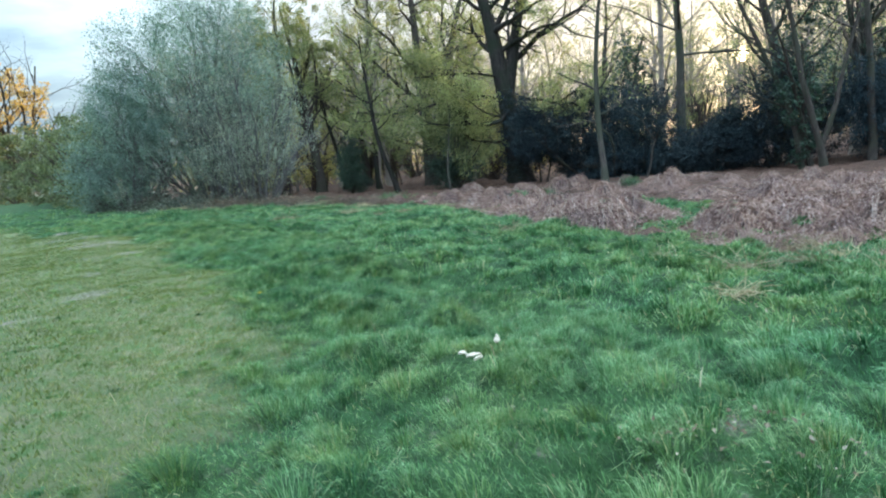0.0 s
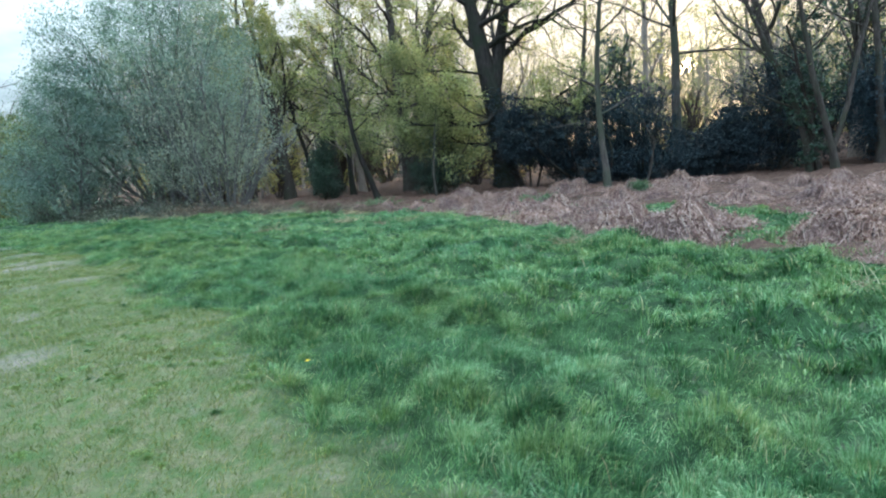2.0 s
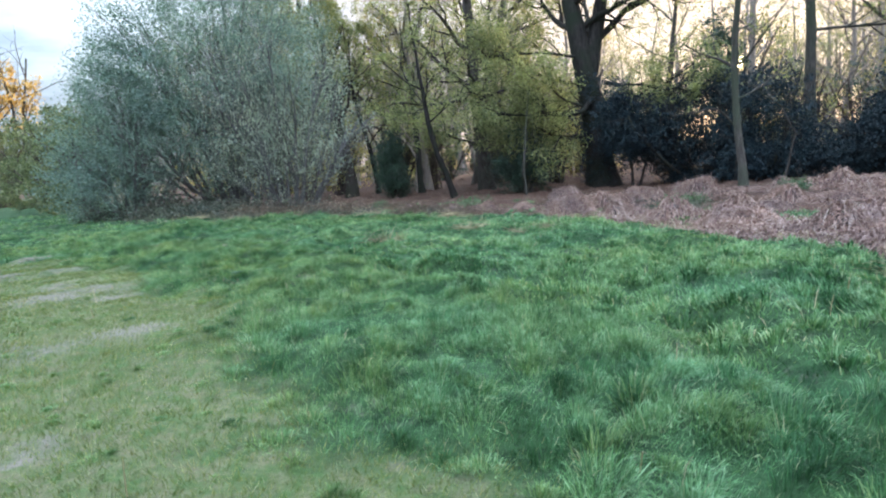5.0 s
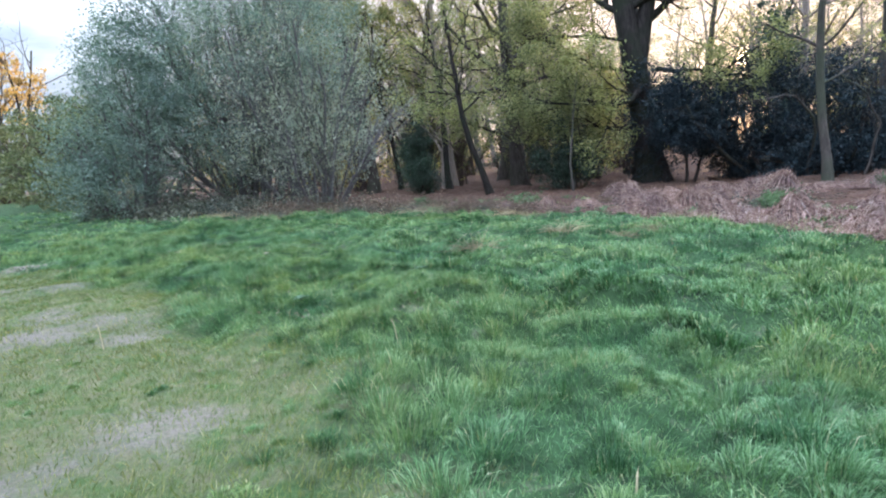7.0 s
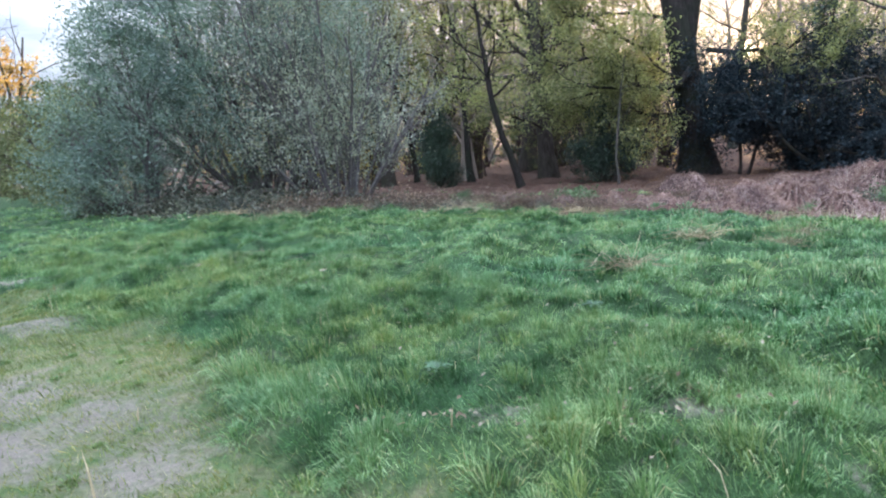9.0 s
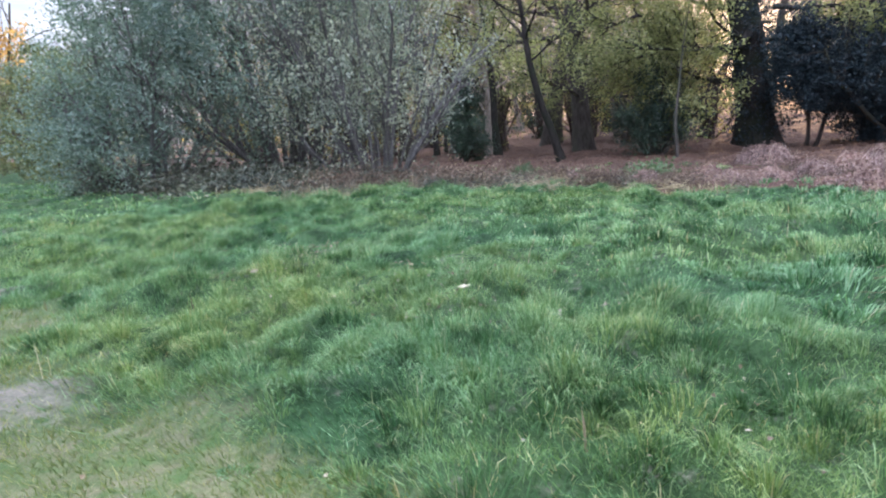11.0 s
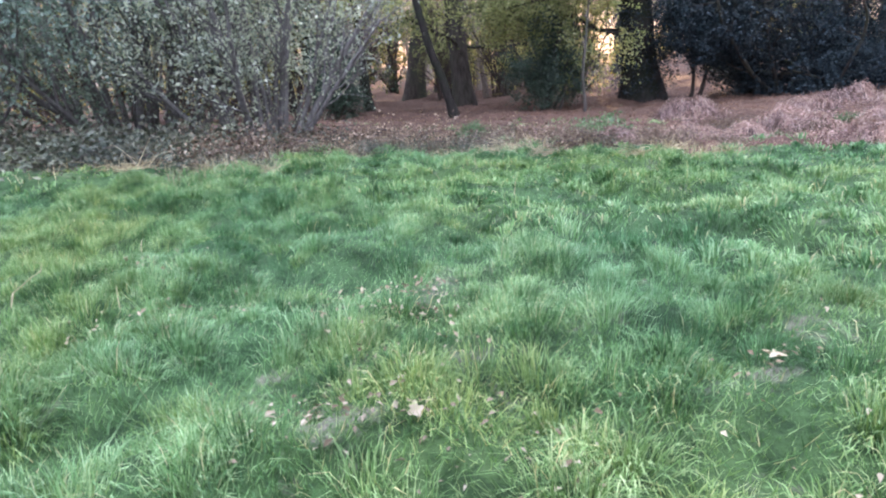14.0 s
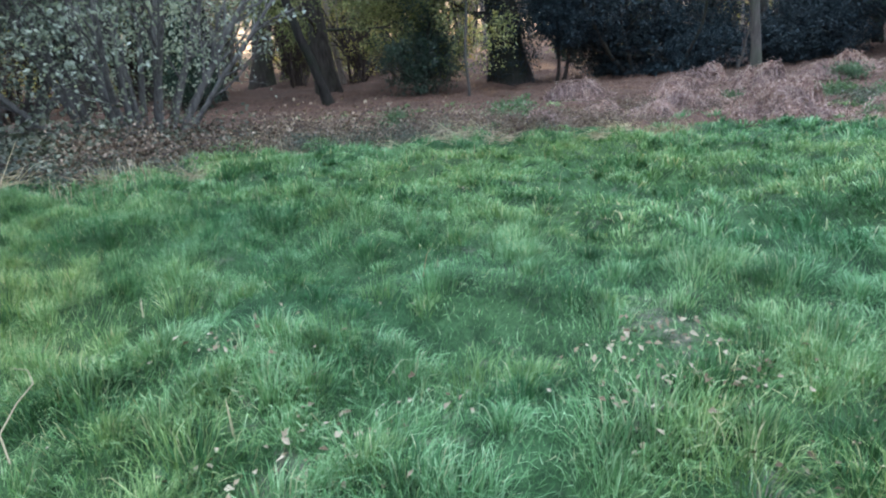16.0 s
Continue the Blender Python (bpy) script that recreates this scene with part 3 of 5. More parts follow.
limbs_tree("sapling", 0.7, 35.5, "pale bare sapling standing in the litter", 0.055, 5.5, (0.02, 0), THIN_SPEC[1:], PALE_BARK, OAK_LEAF, 2, 0.1, 18, limbs=7, first=0.5, limb_len=0.25)
limbs_tree("slender_tree", 8.6, 30.2, "slender grey-brown trunk rising out of dead bracken", 0.15, 15, (-0.02, 0), THIN_SPEC, PALE_BARK, OAK_LEAF, 1, 0.12, 19, limbs=14, first=0.3, limb_len=0.2, limb_angle=1.2)
limbs_tree("forest_tree", 15.0, 36.0, "tall trunk with bare limbs against the evening sky", 0.28, 17, (0.04, 0), OAK_SPEC, PALE_BARK, OAK_LEAF, 1, 0.15, 20, limbs=10, first=0.4)
limbs_tree("forest_tree", 23.6, 38.0, "tree with a trunk leaning over towards the sun", 0.4, 16, (-0.32, 0), OAK_SPEC, OAK_BARK, OAK_LEAF, 1, 0.15, 21, limbs=10, first=0.4)
limbs_tree("forest_tree", 18.6, 28.2, "twin-stemmed grey trunk beyond the bracken", 0.15, 14, (-0.14, 0), THIN_SPEC, OAK_BARK, OAK_LEAF, 1, 0.14, 22, limbs=10, first=0.4,
           forks=((0.12, (0.3, 0, 1), 11, 0.8),))
limbs_tree("forest_tree", 21.4, 29.0, "straight grey trunk beside an ivied tree", 0.18, 15, (0.05, 0), THIN_SPEC, OAK_BARK, OAK_LEAF, 1, 0.14, 23, limbs=10, first=0.4)
limbs_tree("forest_tree", 15.5, 56.0, "bare tree in front of the evening sky", 0.3, 17, (0.0, 0), OAK_SPEC, PALE_BARK, HAZE_LEAF, 1, 0.14, 24, limbs=11, first=0.3)

# the rest of the wood: a few kinds, repeated
KINDS = []
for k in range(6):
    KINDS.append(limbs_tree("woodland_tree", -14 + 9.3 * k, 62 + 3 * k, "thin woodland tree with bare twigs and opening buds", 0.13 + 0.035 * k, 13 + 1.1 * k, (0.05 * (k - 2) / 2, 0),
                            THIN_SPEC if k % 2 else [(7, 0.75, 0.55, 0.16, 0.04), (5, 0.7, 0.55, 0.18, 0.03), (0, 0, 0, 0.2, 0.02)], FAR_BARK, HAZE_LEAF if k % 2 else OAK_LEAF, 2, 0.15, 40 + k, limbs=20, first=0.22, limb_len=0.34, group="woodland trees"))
rng = np.random.default_rng(7)
spots = []
while len(spots) < 125:
    x, y = rng.uniform(-42, 75), rng.uniform(41, 112)
    if y < 46 + max(0, -x - 10) * 0.6 or x > 0.95 * y or x < -0.42 * y or (x > 11 and y < 64 and rng.random() < 0.6):
        continue
    q = 0.888 * x - 0.46 * y
    if abs(q + 0.1) < 0.5 or abs(q + 2.9) < 0.35 or abs(q + 8.9) < 0.5 or abs(q + 10.3) < 1.6 or abs(q + 14.5) < 0.8:
        continue
    if all(math.hypot(x - a, y - b) > 2.0 for a, b in spots) and all(math.hypot(x - a, y - b) > 2.5 for a, b in ((-0.4, 44.4), (0, 55), (-9.7, 49), (5.5, 39))):
        spots.append((x, y))
spots += [(24 + 4.5 * k + rng.uniform(-1, 1), 33 - 2.3 * k + rng.uniform(-3, 3)) for k in range(8)]
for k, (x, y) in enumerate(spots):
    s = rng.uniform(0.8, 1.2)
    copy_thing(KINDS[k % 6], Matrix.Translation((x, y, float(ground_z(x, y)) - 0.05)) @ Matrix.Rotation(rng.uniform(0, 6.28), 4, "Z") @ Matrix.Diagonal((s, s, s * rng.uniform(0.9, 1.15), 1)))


# ---- bushes ----
def bush(name, x, y, label, lobes, clumps, per, size, leaf, seed, stems=7, bark=OAK_BARK, category="bush", group="", fill=0.35, wide=0.6):
    """A bush: stems from the root into every lobe, and ragged clumps of leaves."""
    rng = np.random.default_rng(seed)
    root = thing(name, x, y, label, category, group)
    tips = []
    whole = Tubes()
    for i in range(stems):
        tubes = whole if group else Tubes()
        c, r = lobes[i % len(lobes)]
        goal = np.array(c) + rng.normal(0, 0.35, 3) * np.array(r)
        foot = np.array([rng.normal(0, 0.25), rng.normal(0, 0.25), -0.15])
        grow(rng, tubes, tips, foot, goal - foot, np.linalg.norm(goal - foot) * 1.15, 0.05 + 0.012 * np.linalg.norm(goal), 0, [(7, 0.6, 0.45, 0.1, 0.02), (4, 0.7, 0.5, 0.15, 0.0), (0, 0, 0, 0.15, 0)])
        if not group:
            part("stem", tubes.mesh("stem", bark), root)
    if group:
        part("stemwork", whole.mesh("stemwork", bark), root)
    pts = clump_points(rng, lobes, clumps, per, fill)
    pts = pts[pts[:, 2] > 0.02]
    part("foliage", leaves(rng, pts, 1, size, 0.03, leaf, "foliage", wide), root)
    return root


hollies = [
    ("holly_tree", 9.4, 36.2, "dense dark holly with glossy blue-green leaves", [((0, 0, 2.6), (2.2, 1.9, 2.6)), ((-1.8, -0.2, 2.7), (1.7, 1.4, 1.3)), ((-3.1, -0.3, 2.9), (1.6, 1.3, 1.4)), ((-3.6, -0.6, 2.4), (0.9, 0.8, 1.0)), ((1.4, -0.4, 1.1), (1.9, 1.6, 1.5)), ((-0.3, -0.3, 0.9), (1.2, 1.2, 1.2)), ((2.6, -0.6, 0.7), (1.5, 1.3, 1.1)), ((-0.8, 0.4, 4.0), (2.0, 1.4, 1.0)), ((0.9, 0.3, 4.6), (1.2, 1.1, 1.0))], 31),
    ("holly_tree", 6.6, 37.2, "dense dark holly crowding round the great oak's foot", [((0, 0, 2.9), (1.5, 1.1, 1.5)), ((-0.5, -0.3, 3.0), (1.0, 0.9, 1.1)), ((1.3, 0, 3.2), (1.4, 1.1, 1.4)), ((1.9, -0.2, 1.5), (1.2, 1.0, 1.3)), ((2.2, -0.6, 0.6), (0.9, 0.9, 0.9)), ((-1.0, -0.5, 3.1), (1.0, 0.9, 1.6)), ((-0.8, -0.4, 4.5), (0.9, 0.8, 1.0)), ((0.2, -0.5, 2.2), (1.1, 0.9, 1.1))], 38),
    ("holly_tree", 12.0, 35.0, "dense dark holly spreading down to dead bracken", [((0, 0, 2.2), (2.8, 2.0, 2.2)), ((1.5, 0.2, 1.3), (1.8, 1.5, 1.4)), ((-1.2, -0.4, 3.8), (1.5, 1.3, 1.4)), ((-1.9, -0.6, 0.7), (1.6, 1.3, 1.2)), ((0.2, -1.0, 0.6), (1.8, 1.2, 1.0)), ((1.0, 0.3, 4.2), (1.2, 1.1, 1.2))], 32),
    ("holly_tree", 15.4, 32.4, "low dark holly skirt beside brown bracken", [((0, 0, 1.2), (1.9, 1.4, 1.3)), ((0.8, 0.2, 2.2), (1.2, 1.1, 1.2)), ((-1.3, 0, 0.8), (1.2, 1.0, 0.9))], 37),
    ("holly_tree", 18.3, 32.2, "broad dark holly at the wood's edge", [((0, 0, 2.6), (2.6, 2.0, 2.6)), ((-1.3, -0.3, 1.2), (1.6, 1.5, 1.3)), ((1.0, 0, 4.6), (1.5, 1.3, 1.5)), ((2.4, 0.3, 1.8), (1.8, 1.6, 1.8))], 33),
    ("holly_tree", 23.0, 30.0, "dark evergreen bush under grey trunks", [((0, 0, 2.4), (2.8, 2.2, 2.4)), ((1.8, 0, 4.0), (1.8, 1.6, 2.2)), ((-1.5, 0, 3.4), (1.5, 1.4, 1.6))], 34),
    ("holly_bush", 0.9, 38.8, "small dark holly bush in the shade", [((0, 0, 1.1), (1.6, 1.2, 1.2)), ((0.6, 0.2, 2.3), (1.2, 1.0, 1.0)), ((-0.9, 0, 1.6), (0.9, 0.9, 1.1)), ((1.2, 0, 1.3), (0.9, 0.9, 1.1)), ((0.1, 0.1, 3.1), (0.9, 0.7, 0.7))], 35),
    ("holly_bush", -6.4, 44.3, "small dark upright holly bush among thin trees", [((0, 0, 1.6), (1.2, 1.1, 1.6)), ((0.1, 0, 3.2), (0.8, 0.8, 1.2)), ((0.3, 0, 0.8), (1.1, 1.0, 0.8)), ((-0.4, 0, 2.4), (0.8, 0.8, 1.0))], 36),
]
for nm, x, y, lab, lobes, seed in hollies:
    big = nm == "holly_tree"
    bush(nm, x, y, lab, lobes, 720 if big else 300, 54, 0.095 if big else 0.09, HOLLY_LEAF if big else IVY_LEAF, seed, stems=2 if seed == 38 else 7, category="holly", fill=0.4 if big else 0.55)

# ivy-clad trunks by the sun
for (x, y, h, seed) in ((18.4, 29.6, 10.5, 51), (24.5, 33.0, 11.0, 52), (14.8, 44.5, 9.0, 53)):
    bush("ivied_tree", x, y, "trunk wrapped in dark green ivy", [((0, 0, h * f), (0.55 + 0.9 * math.sin(2.6 * f), 0.55 + 0.8 * math.sin(2.6 * f), h * 0.17)) for f in (0.12, 0.32, 0.52, 0.72, 0.9)],
         170, 40, 0.15, IVY_LEAF, seed, stems=5, category="tree")

# understorey deeper in the wood
UNDER = [bush("understorey_bush", -8 + 16 * k, 66 + 4 * k, "brownish twiggy understorey bush", [((0, 0, 2.2 + k), (3.2, 2.4, 2.2 + k)), ((1.5, 0.5, 1.5), (2.4, 2.0, 1.6))], 95, 22, 0.18, leaf_, 60 + k, stems=16, bark=TWIG_BARK, group="understorey")
         for k, leaf_ in enumerate((HAZE_LEAF, OAK_LEAF, IVY_LEAF))]
rng = np.random.default_rng(17)
for k in range(46):
    x = -34 + 2.4 * k + rng.uniform(-1, 1)
    y = rng.uniform(60, 74) if k % 2 else rng.uniform(82, 108)
    s = rng.uniform(0.75, 1.25) * (1.0 if y < 78 else 1.5)
    if abs(0.888 * x - 0.46 * y + 10.5) < 4.0:
        continue
    copy_thing(UNDER[(k * 7 + k // 3) % 3], Matrix.Translation((x, y, float(ground_z(x, y)))) @ Matrix.Rotation(rng.uniform(0, 6.28), 4, "Z") @ Matrix.Diagonal((s, s, s, 1)))

HAZEL = [bush("hazel_bush", x, y, "twiggy bush with a haze of young yellow-green leaves", lobes, 110, 20, 0.11, leaf_, 65 + k, stems=15, bark=TWIG_BARK, group="hazel bushes")
         for k, (x, y, leaf_, lobes) in enumerate(((-4.0, 52.5, OAK_LEAF, [((0, 0, 2.6), (2.2, 1.8, 2.4)), ((0.8, 0, 4.4), (1.5, 1.3, 1.6))]), (4.0, 50.0, HAZE_LEAF, [((0, 0, 2.0), (2.4, 1.8, 2.0)), ((-0.8, 0, 3.6), (1.3, 1.2, 1.4))])))]
for x, y, s in ((-12.5, 47.5, 1.1), (-11.0, 54, 1.2), (-6.5, 55, 1.2), (17.8, 48, 1.1), (7.0, 46.5, 1.1), (4.4, 46.0, 0.8), (18.6, 42.5, 0.9), (20.5, 45, 1.2),
                (24.0, 40.5, 1.1), (26.5, 36.0, 1.2), (3.0, 56.5, 1.1), (8.5, 55, 1.3), (-15.5, 52, 1.2), (-18.5, 50, 1.1), (28.5, 32, 1.3), (5.6, 52.5, 1.2), (1.0, 52.0, 0.8)):
    copy_thing(HAZEL[rng.integers(2)], Matrix.Translation((x, y, float(ground_z(x, y)))) @ Matrix.Rotation(rng.uniform(0, 6.28), 4, "Z") @ Matrix.Diagonal((s, s, s, 1)))


# ---- the willow thicket ----
def willow(x, y, label, spread, height, stems, seed, lobes, clumps, per, size=0.095, fill=0.3, leaf=WILLOW_LEAF):
    """A sallow: many stems fanning from one stool into a rounded crown of small pale leaves."""
    rng = np.random.default_rng(seed)
    root = thing("willow_thicket", x, y, label, "willow")
    tips = []
    for i in range(stems):
        a, f = i * 2.4, math.sqrt((i + 0.5) / stems)
        foot = np.array([math.cos(a) * f * spread * 0.3, math.sin(a) * f * spread * 0.25, -0.15])
        goal = np.array([math.cos(a) * f * spread, math.sin(a) * f * spread * 0.85, height * (0.92 - 0.66 * f ** 2.2)]) * rng.uniform(0.88, 1.04)
        tubes = Tubes()
        grow(rng, tubes, tips, foot, goal - foot + np.array([0, 0, -0.6]), np.linalg.norm(goal - foot), rng.uniform(0.05, 0.1), 0,
             [(11, 0.6, 0.4, 0.09, 0.05), (6, 0.55, 0.42, 0.12, 0.05), (3, 0.6, 0.55, 0.14, 0.03), (0, 0, 0, 0.15, 0.0)])
        part("stem", tubes.mesh("stem", WILLOW_BARK), root)
    pts = clump_points(rng, lobes, clumps, per, fill)
    keep = [q for q, _ in tips if q[2] > 0.5]
    pts = np.concatenate([pts[pts[:, 2] > 0.15], np.array(keep)[rng.random(len(keep)) < 0.7]])
    part("crown", leaves(rng, pts, 1, size, 0.05, leaf, wide=0.5), root)
    return root


willow(-13.0, 34.6, "great rounded grey-green willow thicket with many stems", 4.6, 11.4, 30, 71,
       [((0, 0, 6.4), (4.7, 4.0, 5.4)), ((-2.2, -1.2, 4.4), (3.6, 3.0, 3.8)), ((1.6, 0, 8.4), (3.2, 2.8, 3.2)), ((-3.2, -0.6, 7.9), (2.6, 2.3, 2.9)), ((2.6, -0.8, 4.8), (2.6, 2.4, 3.4)), ((-4.2, -0.8, 5.6), (2.0, 1.8, 2.6)), ((0.4, 0, 9.8), (3.0, 2.6, 2.4))], 2050, 46)
willow(-16.8, 32.4, "lower grey-green willow leaning out over the meadow", 2.6, 6.6, 14, 72,
       [((0, 0, 3.4), (2.8, 2.3, 3.1)), ((-1.0, -0.6, 1.7), (2.1, 1.8, 1.7)), ((0.8, 0.3, 5.6), (2.2, 1.9, 2.3))], 800, 42)
willow(-9.9, 32.2, "half-bare willow with pale catkin leaves on dark stems", 3.2, 8.6, 20, 73, [((0, 0, 4.2), (3.2, 2.6, 4.0)), ((-0.6, -0.6, 2.6), (2.6, 2.0, 2.0))], 620, 24, 0.09, 0.5, CATKIN_LEAF)


# ---- brambles, bracken and dry stuff ----
def bramble(name, x, y, label, size, seed, group="brambles", leaf=BRAMBLE_LEAF, leaf_size=0.085):
    rng = np.random.default_rng(seed)
    root = thing(name, x, y, label, "bramble", group)
    tubes, pts = Tubes(), []
    for _ in range(46):
        a = rng.uniform(0, 6.28)
        p0 = np.array([rng.normal(0, 0.4), rng.normal(0, 0.3), -0.05]) * size
        arc = wander(rng, p0, (math.cos(a), math.sin(a), 1.6), rng.uniform(0.9, 1.9) * size, 7, 0.12, -0.3)
        arc[:, 2] = np.maximum(arc[:, 2], 0.02)
        tubes.add(arc, np.linspace(0.012, 0.004, 8), 3)
        pts.extend(arc[1:])
    part("canework", tubes.mesh("canework", TWIG_BARK), root)
    part("foliage", leaves(rng, pts, 7, leaf_size, 0.13, leaf, "foliage", 0.7), root)
    return root


B = [bramble("bramble_patch", *q) for q in ((-14.2, 29.7, "low tangled bramble patch with dull green leaves", 1.0, 81), (-12.3, 28.6, "low tangled bramble patch with dull green leaves", 0.9, 82))]
rng = np.random.default_rng(19)
for x, y, s in ((-16.2, 31.6, 1.1), (-15.2, 30.4, 0.9), (-13.1, 29.4, 1.1), (-11.4, 28.4, 0.75), (-10.3, 28.7, 0.7), (-12.8, 30.6, 1.2), (-14.6, 31.6, 1.3), (-10.8, 30.0, 1.0), (-18.2, 33.4, 1.1), (-19.8, 36.0, 1.2),
                (-13.9, 30.7, 1.35), (-11.9, 30.9, 1.3), (-12.2, 29.6, 1.0), (-15.6, 31.3, 1.25), (-10.9, 31.4, 1.2), (-9.6, 30.9, 1.0), (-16.9, 32.3, 1.2), (-13.2, 32.0, 1.5),
                (-6.1, 28.6, 0.6), (-3.9, 27.4, 0.5), (-8.6, 29.3, 0.55), (-9.4, 28.2, 0.5), (-7.9, 28.0, 0.42), (-7.0, 28.3, 0.4), (-10.6, 27.8, 0.5), (-11.7, 27.7, 0.55), (-5.0, 27.2, 0.35), (-6.4, 27.7, 0.34), (-2.6, 29.0, 0.5), (3.4, 24.6, 0.6), (4.6, 25.4, 0.55)):
    copy_thing(B[rng.integers(2)], Matrix.Translation((x, y, float(ground_z(x, y)) - 0.03)) @ Matrix.Rotation(rng.uniform(0, 6.28), 4, "Z") @ Matrix.Diagonal((s, s, s * 0.8, 1)))

DEAD_B = bramble("dead_bramble", -7.4, 28.9, "brown tangle of dead bramble and leaves at the wood's edge", 0.75, 83, "dead brambles", EDGE_LEAF, 0.055)
for x, y, s in ((-9.6, 29.0, 0.95), (-8.5, 28.7, 0.75), (-6.4, 29.3, 0.8), (-5.4, 28.5, 0.7), (-4.4, 28.0, 0.8), (-3.0, 27.6, 0.65), (-6.0, 28.0, 0.5), (-2.2, 28.4, 0.6), (-0.6, 27.2, 0.55), (0.4, 28.6, 0.6), (-9.0, 30.4, 0.8), (-7.8, 30.2, 0.6), (-10.6, 29.6, 0.8), (-5.0, 30.0, 0.45), (-1.8, 26.6, 0.45), (-6.9, 31.2, 0.5), (-8.2, 28.2, 0.5), (-7.2, 27.9, 0.45), (-5.9, 27.5, 0.45), (-4.6, 27.0, 0.5), (-3.4, 26.6, 0.45), (-9.9, 28.4, 0.6), (-2.7, 27.0, 0.5), (-3.8, 29.0, 0.55), (-11.0, 28.6, 0.7), (0.6, 26.4, 0.5)):
    copy_thing(DEAD_B, Matrix.Translation((x, y, float(ground_z(x, y)) - 0.03)) @ Matrix.Rotation(rng.uniform(0, 6.28), 4, "Z") @ Matrix.Diagonal((s * 1.25, s * 1.25, s * rng.uniform(0.9, 1.4), 1)))

SHOOT = bramble("bramble_shoot", -2.4, 29.6, "fresh green bramble shoots rising from dead bracken", 0.5, 84, "bramble shoots", SHOOT_LEAF)
for x, y, s in ((2.6, 27.4, 0.5), (4.6, 26.0, 0.6), (3.3, 24.4, 0.5), (9.0, 27.6, 0.6), (1.2, 23.8, 0.35), (-5.8, 29.0, 0.4)):
    copy_thing(SHOOT, Matrix.Translation((x, y, float(ground_z(x, y)) + 0.1)) @ Matrix.Rotation(rng.uniform(0, 6.28), 4, "Z") @ Matrix.Diagonal((s, s, s * 1.2, 1)))


def ribbon_mesh(name, paths, widths, material):
    """Flat tapering ribbons along paths (n x k x 3), as one mesh."""
    n, k, _ = paths.shape
    tan = np.gradient(paths, axis=1)
    side = np.cross(tan, np.array([0, 0, 1.0]))
    side /= np.linalg.norm(side, axis=2)[:, :, None] + 1e-9
    w = widths[:, None, None] * np.linspace(1, 0.25, k)[None, :, None] * 0.5
    v = np.stack([paths - side * w, paths + side * w], 2).reshape(-1, 3)
    base = (np.arange(n)[:, None] * 2 * k + np.arange(k - 1)[None, :] * 2).ravel()
    return mesh_of(name, v, [np.stack([base, base + 1, base + 3, base + 2], 1)], material)


def bracken(x, y, label, a, b, h, seed, count=1900):
    """A collapsed heap of dead bracken: a lumpy core coloured dark for the shade inside, and shrivelled fronds that
    hang down over it like mops.
    """
    rng = np.random.default_rng(seed)
    root = thing("bracken_heap", x, y, label, "dead bracken", "bracken heaps")

    def top(px, py):
        r = np.hypot(px / a, py / b)
        lumps = 3.2 * vnoise(px + seed * 7, py, 0.72, seed) - 1.0 + 0.6 * (vnoise(px, py + seed * 5, 0.24, seed + 1) - 0.5)
        return h * np.clip(1.05 - r * r, -0.05, 1) * np.clip(lumps, 0.06, 1.5)
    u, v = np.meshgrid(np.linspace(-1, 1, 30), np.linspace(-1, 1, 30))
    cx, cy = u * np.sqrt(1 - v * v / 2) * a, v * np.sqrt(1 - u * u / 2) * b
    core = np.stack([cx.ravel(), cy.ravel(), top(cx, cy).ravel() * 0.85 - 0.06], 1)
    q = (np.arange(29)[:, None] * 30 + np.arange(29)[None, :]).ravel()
    part("core", mesh_of("core", core, [np.stack([q, q + 1, q + 31, q + 30], 1)], HEAP_SHADE, True), root)

    def laid(n, length, arch, hang):
        r, t = np.sqrt(rng.random(n)), rng.uniform(0, 6.28, n)
        px, py = r * np.cos(t) * a, r * np.sin(t) * b
        fall_x, fall_y = top(px - 0.12, py) - top(px + 0.12, py), top(px, py - 0.12) - top(px, py + 0.12)
        d = np.where(rng.random(n) < hang, np.arctan2(fall_y, fall_x) + rng.normal(0, 0.45, n), rng.uniform(0, 6.28, n))
        ln = rng.uniform(0.5, 1.3, n) * length
        k = np.linspace(0, 1, 5)
        ang = d[:, None] + rng.normal(0, 0.5, n)[:, None] * k[None, :]
        qx, qy = px[:, None] + np.cos(ang) * ln[:, None] * k[None, :], py[:, None] + np.sin(ang) * ln[:, None] * k[None, :]
        lift = np.abs(rng.normal(0, arch, n))[:, None] * np.sin(k * 2.6)[None, :] + rng.uniform(0, 0.06, n)[:, None]
        return np.stack([qx, qy, np.maximum(top(qx, qy), 0) + lift], 2)
    part("stemwork", ribbon_mesh("stemwork", laid(count // 7, 0.7, 0.1, 0.3), rng.uniform(0.005, 0.01, count // 7), BRACKEN_STEM), root)
    fr = laid(count, 0.36, 0.035, 0.8)
    part("frond_layer", ribbon_mesh("frond_layer", fr, rng.uniform(0.012, 0.03, count), BRACKEN), root)
    part("pinna_layer", leaves(rng, fr[:, 1:4].reshape(-1, 3), 1, 0.085, 0.03, BRACKEN, "pinna_layer", 0.35, 0.6), root)
    return root


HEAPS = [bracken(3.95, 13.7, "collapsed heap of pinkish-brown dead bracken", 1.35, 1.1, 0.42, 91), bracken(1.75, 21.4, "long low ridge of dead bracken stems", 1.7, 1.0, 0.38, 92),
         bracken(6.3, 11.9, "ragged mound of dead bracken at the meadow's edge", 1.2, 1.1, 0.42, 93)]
rng = np.random.default_rng(29)
